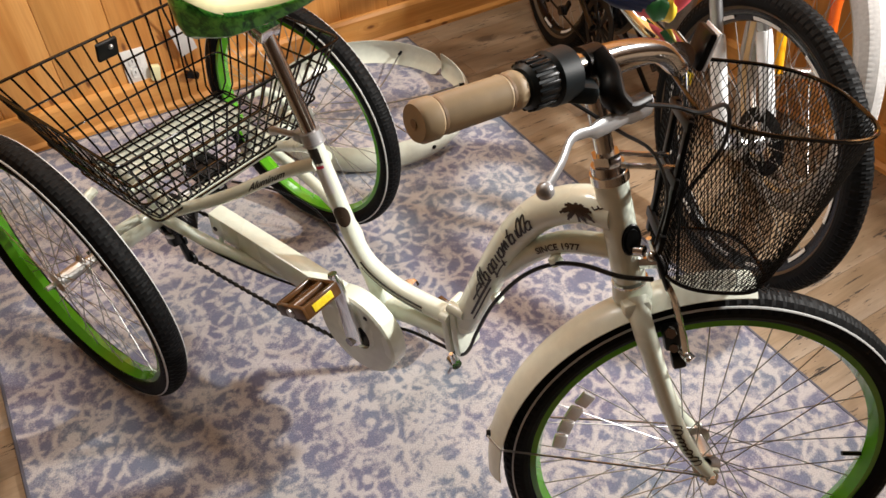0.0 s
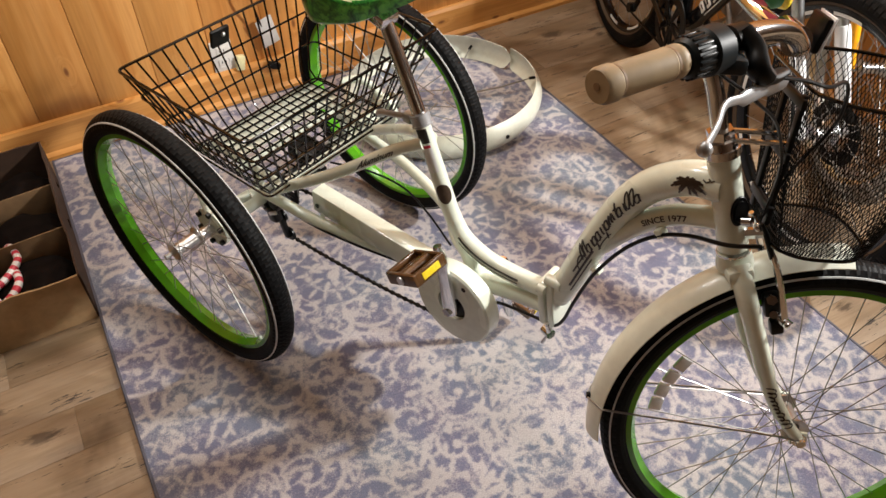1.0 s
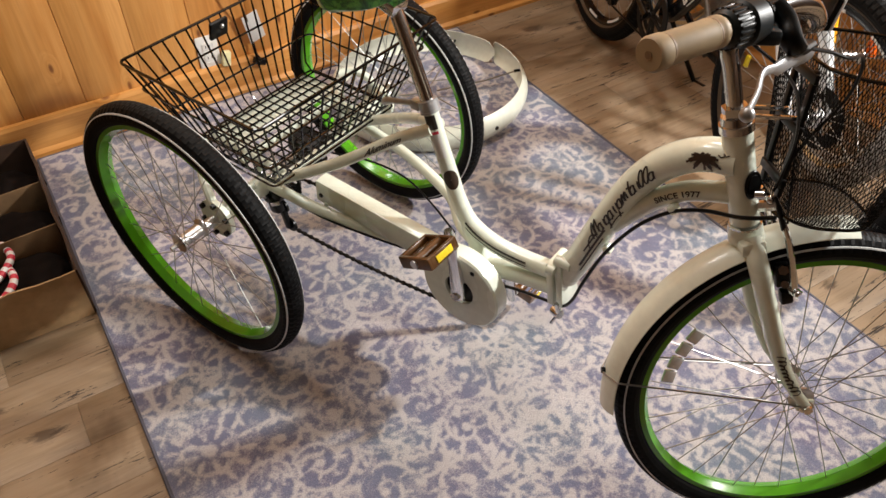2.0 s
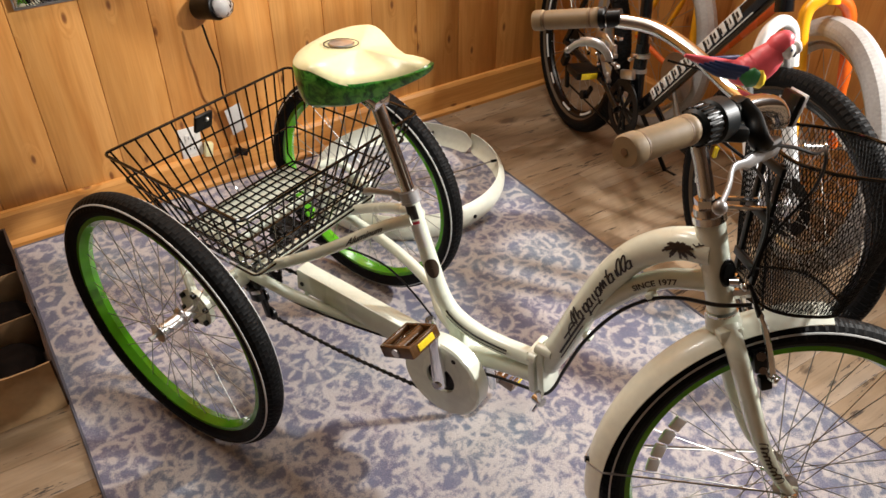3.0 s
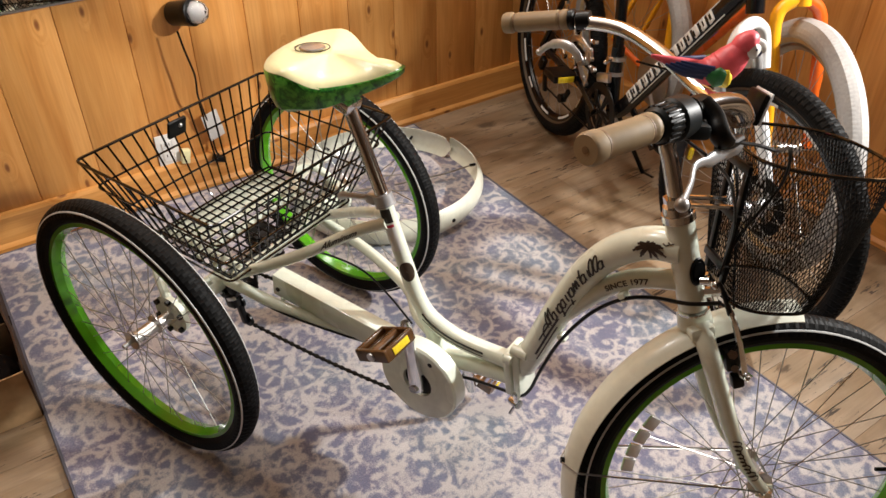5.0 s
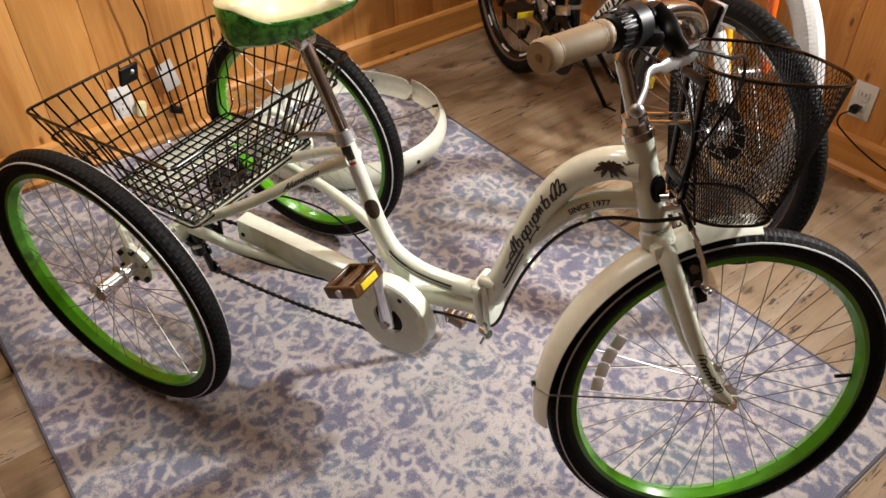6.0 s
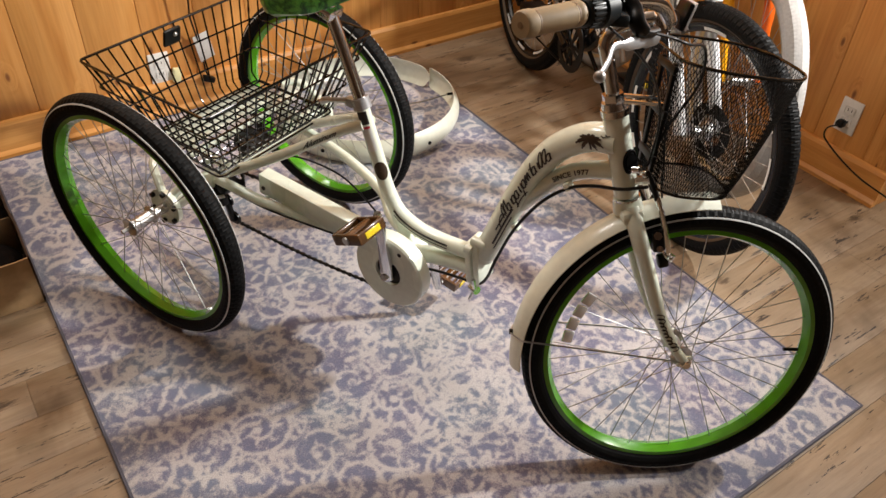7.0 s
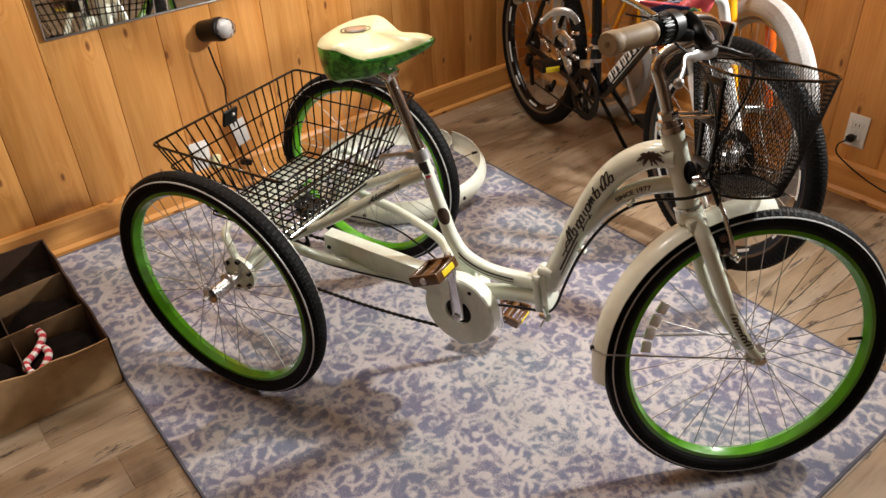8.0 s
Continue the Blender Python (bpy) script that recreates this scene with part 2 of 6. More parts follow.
TAN = plain("tan_grip", (0.31, 0.222, 0.122), 0.55, var=0.12, scale=45, bump=0.15)
TAN_DARK = plain("tan_grip_groove", (0.20, 0.12, 0.06), 0.6)
NAVY = plain("shifter_dark", (0.006, 0.011, 0.014), 0.40, var=0.2, bump=0.1, spec=0.3)
BROWN = plain("pedal_brown", (0.105, 0.044, 0.012), 0.26, var=0.25, coat=0.5)
AMBER = plain("amber_reflector", (0.95, 0.70, 0.03), 0.18, var=0.15, scale=200, bump=0.3, coat=0.6)
MESH_WIRE = plain("black_mesh_wire", (0.0030, 0.0028, 0.0026), 0.45, var=0.2, spec=0.12)
MELON = melon_green()
PALE = plain("saddle_cream", (0.80, 0.76, 0.44), 0.34, var=0.06, scale=80, bump=0.06, coat=0.2)
INK = plain("decal_black", (0.025, 0.021, 0.018), 0.4, var=0.2)
INK_BROWN = plain("decal_brown", (0.05, 0.028, 0.016), 0.4, var=0.3)
LABEL = plain("label_white", (0.72, 0.72, 0.70), 0.45, var=0.05)
RED = plain("red_mark", (0.55, 0.03, 0.06), 0.5)
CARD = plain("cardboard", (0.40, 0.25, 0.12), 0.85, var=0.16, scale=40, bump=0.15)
# the same cardboard twice darker, the shade inside the box in its colour
CARD_MID = plain("half_shaded_cardboard", (0.20, 0.115, 0.05), 0.85, var=0.2, scale=30, bump=0.2)
CARD_SHADE = plain("shaded_cardboard", (0.045, 0.021, 0.010), 0.85, var=0.25, scale=30, bump=0.2)
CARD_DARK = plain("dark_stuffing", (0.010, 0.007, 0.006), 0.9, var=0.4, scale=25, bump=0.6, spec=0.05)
BRIGHT = plain("white_reflector", (0.92, 0.93, 0.95), 0.15, var=0.03, coat=1.0, scale=200, bump=0.2)
WHITE = plain("white_plastic", (0.74, 0.72, 0.68), 0.35, var=0.05)
WHITE_PAINT = plain("white_fork_paint", (0.78, 0.78, 0.78), 0.25, var=0.04, coat=0.5)
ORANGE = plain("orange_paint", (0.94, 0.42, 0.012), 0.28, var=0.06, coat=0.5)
PURPLE = plain("decal_purple", (0.10, 0.05, 0.26), 0.35, var=0.1)
DEEP_ORANGE = plain("deep_orange", (0.80, 0.13, 0.012), 0.28, var=0.08, coat=0.5)
GREY_TYRE = plain("pale_grey_tyre", (0.42, 0.405, 0.39), 0.7, var=0.14, scale=120, bump=0.4)
PINK = plain("parrot_pink", (0.78, 0.10, 0.13), 0.45, var=0.12, scale=50)
P_GREEN = plain("parrot_green", (0.015, 0.16, 0.035), 0.45)
P_YELLOW = plain("parrot_yellow", (0.80, 0.58, 0.03), 0.45)
P_BLUE = plain("parrot_blue", (0.012, 0.030, 0.120), 0.45, var=0.3)
PLASTER = plain("ceiling_plaster", (0.52, 0.47, 0.40), 0.9, scale=20, bump=0.3)
DARK_BOARD = plain("low_bounce_board", (0.11, 0.06, 0.03), 0.6, var=0.3, scale=12, bump=0.2)
SKINWALL = plain("tan_sidewall", (0.55, 0.40, 0.21), 0.6, var=0.12)
SIDEWALL = plain("brown_sidewall", (0.085, 0.052, 0.026), 0.6, var=0.15)
MIRROR = mirror_glass()
CLEAR = clear_plastic()


# ---- building helpers ----
def thing(name, m, label, category, group="", kind=""):
    ob = new(name)
    ob.empty_display_size = 0.05
    ob.matrix_basis = m
    return tagged(ob, label, category, group, kind)


def mesh_of(name, bm, mats, smooth=35):
    me = bpy.data.meshes.new(name)
    bmesh.ops.recalc_face_normals(bm, faces=bm.faces)
    if smooth:
        for f in bm.faces:
            f.smooth = True
        lim = radians(smooth)
        for e in bm.edges:
            if len(e.link_faces) == 2 and e.calc_face_angle(0) > lim:
                e.smooth = False
    bm.to_mesh(me)
    bm.free()
    for mt in mats if isinstance(mats, (list, tuple)) else [mats]:
        me.materials.append(mt)
    return me


def part(name, bm, material, parent, label="", m=None, smooth=35):
    """Link a bmesh (or a ready mesh) as one mesh object under a thing or a part."""
    me = mesh_of(name, bm, material, smooth) if isinstance(bm, bmesh.types.BMesh) else bm
    ob = new(name, me)
    ob.parent = parent
    if m is not None:
        ob.matrix_basis = m
    return tagged(ob, label)


def catmull(pts, n=8, closed=False):
    """Smooth line through points; n steps a span."""
    p = [Vector(q) for q in pts]
    k = len(p)
    out = []
    for i in range(k if closed else k - 1):
        if closed:
            a, b, c, d = p[i - 1], p[i], p[(i + 1) % k], p[(i + 2) % k]
        else:
            b, c = p[i], p[i + 1]
            a = p[i - 1] if i else b * 2 - c
            d = p[i + 2] if i + 2 < k else c * 2 - b
        for j in range(n):
            s = j / n
            out.append(0.5 * (2 * b + (c - a) * s + (2 * a - 5 * b + 4 * c - d) * s * s + (3 * b - a - 3 * c + d) * s ** 3))
    if not closed:
        out.append(p[-1])
    return out


def tube(bm, pts, r, seg=10, closed=False, squash=1.0, up=(0, 0, 1)):
    """A round (or squashed) tube along points; r is one radius or one for each point."""
    p = [Vector(q) for q in pts]
    n = len(p)
    rs = r if isinstance(r, (list, tuple)) else [r] * n
    rings, side = [], None
    for i in range(n):
        if closed:
            d = p[(i + 1) % n] - p[i - 1]
        else:
            d = p[min(i + 1, n - 1)] - p[max(i - 1, 0)]
        d.normalize()
        if side is None:
            side = d.cross(Vector(up))
            if side.length < 1e-3:
                side = d.cross(Vector((0, 1, 0)))
        side = (side - d * side.dot(d)).normalized()
        o = d.cross(side)
        rings.append([bm.verts.new(p[i] + rs[i] * (math.cos(a) * side * squash + math.sin(a) * o)) for a in (math.tau * k / seg for k in range(seg))])
    for i in range(n if closed else n - 1):
        a, b = rings[i], rings[(i + 1) % n]
        for k in range(seg):
            bm.faces.new((a[k], a[(k + 1) % seg], b[(k + 1) % seg], b[k]))
    if not closed:
        bm.faces.new(rings[0][::-1])
        bm.faces.new(rings[-1])
    return bm


def lathe(bm, profile, seg=48, start=0.0, end=math.tau, closed=True, caps=False):
    """Turn a profile of (radius, y) round the y axis."""
    full = abs(end - start - math.tau) < 1e-6
    steps = seg if full else seg + 1
    rings = []
    for i in range(steps):
        a = start + (end - start) * i / seg
        rings.append([bm.verts.new((r * math.cos(a), y, r * math.sin(a))) for r, y in profile])
    k = len(profile)
    for i in range(seg):
        a, b = rings[i], rings[(i + 1) % steps]
        for j in range(k if closed else k - 1):
            bm.faces.new((a[j], a[(j + 1) % k], b[(j + 1) % k], b[j]))
    if caps and not full:
        bm.faces.new(rings[0])
        bm.faces.new(rings[-1][::-1])
    return bm


def box(bm, at, size, turn=None, bevel=0.0):
    m = Matrix.Translation(at) @ (turn or Matrix.Identity(4)) @ Matrix.Diagonal((*size, 1))
    made = bmesh.ops.create_cube(bm, size=1, matrix=m)["verts"]
    if bevel:
        edges = list({e for v in made for e in v.link_edges})
        bmesh.ops.bevel(bm, geom=edges, offset=bevel, segments=2, affect="EDGES", profile=0.5)
    return bm


def cyl(bm, a, b, r, seg=16, r2=None):
    return tube(bm, [a, b], [r, r if r2 is None else r2], seg)


def ball(bm, at, r, u=14, v=10, scale=(1, 1, 1)):
    bmesh.ops.create_uvsphere(bm, u_segments=u, v_segments=v, radius=r, matrix=Matrix.Translation(at) @ Matrix.Diagonal((*scale, 1)))
    return bm


def bmn():
    return bmesh.new()


def rod_mesh(name, r, mat, seg=6):
    """A rod of length 1 along z, to be shared by spokes and wires."""
    return mesh_of(name, tube(bmn(), [(0, 0, 0), (0, 0, 1)], r, seg), mat)


def span(a, b):
    """The pose that lays the unit rod from a to b."""
    a, b = Vector(a), Vector(b)
    d = b - a
    return Matrix.Translation(a) @ d.to_track_quat("Z", "Y").to_matrix().to_4x4() @ Matrix.Diagonal((1, 1, d.length, 1))


# ---- the room ----
WALL_Y, WALL_X, FLOOR_Z, ROOM_TOP = 2.387, 1.97, -0.008, 2.80
WEST, SOUTH, SIDE, WALL_END = -3.2, -3.6, 3.9, 0.68


def board_mesh(name, w, h, d, mat, bevel):
    return mesh_of(name, box(bmn(), (0, 0, 0), (w, d, h), bevel=bevel), mat, 30)


def wall_of_boards(name, origin, turn, length, first, label, pitch=0.1835, wood=None):
    """A wall: a solid backing and upright tongued boards with grooves between them. Local x runs along the wall, -y faces the room."""
    back = new(name, mesh_of(name, box(bmn(), (length / 2, 0.07, ROOM_TOP / 2), (length, 0.10, ROOM_TOP + 0.05)), wood or PINE_V))
    back.matrix_basis = Matrix.Translation(origin) @ pose(0, 0, 0, 0, 0, turn)
    tagged(back, label, "wall", kind="structure")
    me = board_mesh("board", pitch - 0.0002, ROOM_TOP, 0.020, wood or PINE_V, 0.0042)
    x = first
    while x < length:
        lo, hi = max(0.0, x), min(length, x + pitch)
        if hi - lo > 0.02:
            part("board", me, None, back, m=Matrix.Translation(((lo + hi) / 2, 0.010, ROOM_TOP / 2)) @ Matrix.Diagonal(((hi - lo) / pitch, 1, 1, 1)))
        x += pitch
    return back


wall_of_boards("wall_north", (WEST, WALL_Y, FLOOR_Z), 0, WALL_X - WEST, (-0.146 - WEST) % 0.1835 - 0.1835, "knotty pine panelled wall of upright varnished boards")
wall_of_boards("wall_east", (WALL_X, WALL_Y, FLOOR_Z), -90, WALL_Y - WALL_END, (WALL_Y - 0.961) % 0.1835 - 0.1835, "knotty pine panelled wall of upright varnished boards")
# unseen walls added to close the room, dark so that they bounce little
wall_of_boards("wall_west", (WEST, SOUTH, FLOOR_Z), 90, WALL_Y - SOUTH, 0, "plain unseen boarded wall, coloured dark to keep bounced light low", wood=DARK_BOARD)
wall_of_boards("wall_south", (SIDE, SOUTH, FLOOR_Z), 180, SIDE - WEST, 0, "plain unseen boarded wall, coloured dark to keep bounced light low", wood=DARK_BOARD)
# side room added out of view to hold the two key lamps
wall_of_boards("wall_side_north", (WALL_X + 0.125, WALL_END, FLOOR_Z), 0, SIDE - WALL_X - 0.125, 0, "plain unseen boarded wall, coloured dark to keep bounced light low", wood=DARK_BOARD)
wall_of_boards("wall_side_east", (SIDE, WALL_END, FLOOR_Z), -90, WALL_END - SOUTH, 0, "plain unseen boarded wall, coloured dark to keep bounced light low", wood=DARK_BOARD)



def skirting(name, a, b, inward, mat):
    """A pine baseboard with an eased top edge and a small shoe moulding, from a to b, proud by inward."""
    a, b, n = Vector(a), Vector(b), Vector(inward)
    prof = [(0.0, 0.0), (0.026, 0.0), (0.026, 0.012), (0.016, 0.024), (0.016, 0.108), (0.010, 0.120), (0.0, 0.122)]
    bm = bmn()
    ends = [[bm.verts.new(q + n * u + Vector((0, 0, w))) for u, w in prof] for q in (a, b)]
    k = len(prof)
    for j in range(k):
        bm.faces.new((ends[0][j], ends[0][(j + 1) % k], ends[1][(j + 1) % k], ends[1][j]))
    bm.faces.new(ends[0])
    bm.faces.new(ends[1][::-1])
    return tagged(new(name, mesh_of(name, bm, mat, 25)), "pine baseboard along the foot of the panelling", "baseboard", kind="structure")


skirting("baseboard_north", (WEST, WALL_Y - 0.001, FLOOR_Z), (WALL_X - 0.027, WALL_Y - 0.001, FLOOR_Z), (0, -1, 0), PINE_X)
skirting("baseboard_east", (WALL_X - 0.001, WALL_Y - 0.001, FLOOR_Z), (WALL_X - 0.001, WALL_END, FLOOR_Z), (-1, 0, 0), PINE_Y)

# out of view; its tone is set for how much light it bounces
tagged(new("ceiling", mesh_of("ceiling", box(bmn(), ((WEST + SIDE) / 2, (SOUTH + WALL_Y) / 2, ROOM_TOP + 0.05), (SIDE - WEST + 0.3, WALL_Y - SOUTH + 0.3, 0.08)), PLASTER)), "plain off-white plaster ceiling", "ceiling", kind="structure")

floor = tagged(new("floor", mesh_of("floor", box(bmn(), ((WEST + SIDE) / 2, (SOUTH + WALL_Y) / 2, FLOOR_Z - 0.045), (SIDE - WEST + 0.3, WALL_Y - SOUTH + 0.3, 0.05)), PLANK)), "worn taupe-painted plank floor with chips and scratches", "floor", kind="structure")


def lay_floor():
    rng = random.Random(5)
    w = 0.128
    me = mesh_of("plank", box(bmn(), (0, 0, 0), (1.2996, w - 0.0008, 0.02), bevel=0.0006), PLANK, 30)
    y = WALL_Y - w / 2
    while y > SOUTH + w / 2:
        end = WALL_X if y > WALL_END + 0.1 else SIDE
        x = WEST - rng.random()
        while x < end:
            ln = (0.9, 1.3, 1.7)[rng.randrange(3)]
            lo, hi = max(x, WEST), min(x + ln, end)
            if hi - lo > 0.03:
                part("plank", me, None, floor, m=Matrix.Translation(((lo + hi) / 2, y, FLOOR_Z - 0.0102 - 0.0006 * rng.random())) @ Matrix.Diagonal(((hi - lo) / 1.3, 1, 1, 1)))
            x += ln
        y -= w


# ---- rug ----
def weave_pattern(width, length, nx, ny):
    """The rug's woven pattern on a grid of nx by ny knots, 0 for the ground and 1 for cream: spiral vines with leaves and rosettes, mirrored about the middle, then worn."""
    rng = np.random.RandomState(11)
    v = np.zeros((ny, nx))
    step = width / (nx - 1)
    ys, xs = np.arange(ny) * step, np.arange(nx) * step

    def dab(x, y, r, strength=1.0, soft=0.0040):
        reach = r + soft
        i0, i1 = max(0, int((x - reach) / step)), min(nx, int((x + reach) / step) + 2)
        j0, j1 = max(0, int((y - reach) / step)), min(ny, int((y + reach) / step) + 2)
        if i0 >= i1 or j0 >= j1:
            return
        d = np.hypot(xs[None, i0:i1] - x, ys[j0:j1, None] - y)
        q = np.clip((r + soft - d) / (2 * soft), 0, 1) * abs(strength)
        w = v[j0:j1, i0:i1]
        if strength > 0:
            np.maximum(w, q, out=w)
        else:
            np.minimum(w, 1 - q, out=w)

    def stroke(pts, radii, strength=1.0):
        for (x, y), r in zip(pts, radii):
            dab(x, y, r, strength)
            dab(width - x, y, r, strength)

    def leaf(x, y, heading, size, curl, strength=1.0):
        n = max(5, int(size / 0.004))
        pts, radii = [], []
        for k in range(n):
            f = k / (n - 1)
            pts.append((x, y))
            radii.append(size * 0.155 * math.sin(math.pi * (0.12 + 0.83 * f)) ** 0.8)
            a = heading + curl * f
            x, y = x + math.cos(a) * size / n, y + math.sin(a) * size / n
        stroke(pts, radii, strength)

    def vine(x, y, r0, turns, hand, phase):
        n = int(70 * turns)
        pts, radii = [], []
        for k in range(n):
            f = k / n
            a = phase + hand * math.tau * turns * f
            r = r0 * (1 - f) ** 0.8 + 0.010
            pts.append((x + r * math.cos(a), y + r * math.sin(a)))
            radii.append(0.0062 * (1 - 0.45 * f))
        stroke(pts, radii)
        every = max(5, int(n / (7 * turns)))
        for k in range(2, n - 6, every):
            (ax, ay), (bx, by) = pts[k], pts[k + 1]
            h = math.atan2(by - ay, bx - ax)
            f = k / n
            leaf(ax, ay, h - hand * (0.75 + 0.3 * rng.rand()), r0 * (0.62 - 0.28 * f), -hand * 1.3)
            if k % (2 * every) < every:
                leaf(ax, ay, h + hand * 0.8, r0 * 0.34 * (1 - 0.4 * f), hand * 1.1)
        dab(x, y, 0.011)
        dab(width - x, y, 0.011)

    def rosette(x, y, size):
        for petals, r, ln in ((8, 0.30, 0.40), (14, 0.66, 0.34)):
            for k in range(petals):
                a = math.tau * k / petals
                leaf(x + size * r * math.cos(a), y + size * r * math.sin(a), a, size * ln, 0.3)
        for k in range(60):
            a = math.tau * k / 60
            stroke([(x + size * 0.58 * math.cos(a), y + size * 0.58 * math.sin(a))], [0.004], 0.8)
        stroke([(x, y)], [size * 0.16])

    row, y = 0, 0.04
    while y < length + 0.1:
        for col in range(7):
            x = 0.05 + col * 0.122 + (0.061 if row % 2 else 0.0) + 0.030 * (rng.rand() - 0.5)
            vine(x, y + 0.05 * (rng.rand() - 0.5), 0.056 + 0.020 * rng.rand(), 1.35 + 0.3 * rng.rand(), 1 if (row + col) % 2 else -1, rng.rand() * 6.3)
        y += 0.112
        row += 1
    for x, y in ((0.36, 0.30), (0.10, 0.86), (0.56, 1.22), (0.30, 1.72)):
        stroke([(x, y)], [0.105], -1.0)
        rosette(x, y, 0.100)
    for k in range(420):
        leaf(rng.rand() * width * 0.52, rng.rand() * length, rng.rand() * 6.3, 0.035 + 0.035 * rng.rand(), rng.rand() * 3 - 1.5, 0.85)
    for k in range(620):
        leaf(rng.rand() * width * 0.52, rng.rand() * length, rng.rand() * 6.3, 0.03 + 0.04 * rng.rand(), rng.rand() * 3 - 1.5, -0.7)

    def cloud(cells):
        """Smooth random values from a coarse grid."""
        h = int(cells * length / width) + 2
        g = rng.rand(h + 1, cells + 2)
        fy, fx = np.linspace(0, h - 0.001, ny), np.linspace(0, cells - 0.001, nx)
        iy, ix = fy.astype(int), fx.astype(int)
        sy, sx = fy - iy, fx - ix
        sy, sx = (sy * sy * (3 - 2 * sy))[:, None], (sx * sx * (3 - 2 * sx))[None, :]
        a, b = g[iy][:, ix], g[iy][:, ix + 1]
        c, d = g[iy + 1][:, ix], g[iy + 1][:, ix + 1]
        return (a * (1 - sx) + b * sx) * (1 - sy) + (c * (1 - sx) + d * sx) * sy

    # worn and faded, so that the pattern runs blurred in patches
    fade = 0.40 + 0.42 * np.clip(cloud(9) * 0.6 + cloud(26) * 0.6, 0, 1)
    v = 0.5 + (v - 0.5) * fade + 0.26 * (cloud(60) - 0.5) + 0.34 * (cloud(150) - 0.5) + 0.14 * (cloud(16) - 0.5)
    return np.clip(v, 0, 1)


def make_rug():
    x0, x1, y0, y1 = -0.34, 1.184, 0.22, 2.345
    nx, ny = 509, 709
    gx, gy = np.meshgrid(np.linspace(x0, x1, nx), np.linspace(y0, y1, ny))
    weave = weave_pattern(x1 - x0, y1 - y0, nx, ny)
    gz = 0.0007 * np.sin(gx * 5.1 + 1.7 * np.sin(gy * 3.3)) - 0.0012 + 0.0006 * weave
    edge = np.concatenate([np.arange(nx), np.arange(1, ny) * nx + nx - 1, (ny - 1) * nx + np.arange(nx - 2, -1, -1), np.arange(ny - 2, 0, -1) * nx])
    top = np.stack([gx, gy, gz], -1).reshape(-1, 3)
    low = top[edge].copy()
    low[:, 2] = FLOOR_Z
    verts = np.concatenate([top, low])
    k = (np.arange(ny - 1)[:, None] * nx + np.arange(nx - 1)[None, :]).ravel()
    quads = np.stack([k, k + 1, k + nx + 1, k + nx], -1)
    e = np.arange(len(edge))
    skirt = np.stack([edge, len(top) + e, len(top) + (e + 1) % len(e), np.roll(edge, -1)], -1)
    quads = np.concatenate([quads, skirt]).astype(np.int32)
    me = bpy.data.meshes.new("rug_face")
    me.vertices.add(len(verts))
    me.vertices.foreach_set("co", verts.astype(np.float32).ravel())
    me.loops.add(quads.size)
    me.loops.foreach_set("vertex_index", quads.ravel())
    me.polygons.add(len(quads))
    me.polygons.foreach_set("loop_start", np.arange(0, quads.size, 4, dtype=np.int32))
    me.update(calc_edges=True)
    me.attributes.new("weave", "FLOAT", "POINT").data.foreach_set("value", np.concatenate([weave.ravel(), weave.ravel()[edge]]).astype(np.float32))
    me.materials.append(RUG)
    rug = thing("area_rug", Matrix.Identity(4), "low-pile rug with faded periwinkle and cream scroll pattern", "rug")
    part("rug_face", me, None, rug)
    loop = [(x0, y0, -0.003), (x1, y0, -0.003), (x1, y1, -0.003), (x0, y1, -0.003)]
    line = []
    for i in range(4):
        a, b = Vector(loop[i]), Vector(loop[(i + 1) % 4])
        line += [a.lerp(b, k / 12) for k in range(12)]
    part("binding", tube(bmn(), line, 0.0046, 6, closed=True), RUG_EDGE, rug, "dark stitched edge binding")
    return rug


make_rug()


# ---- wheels ----
SPOKES = {}


def spoke_mesh(mat, r):
    key = (mat.name, r)
    if key not in SPOKES:
        SPOKES[key] = rod_mesh("spoke", r, mat, 5)
    return SPOKES[key]


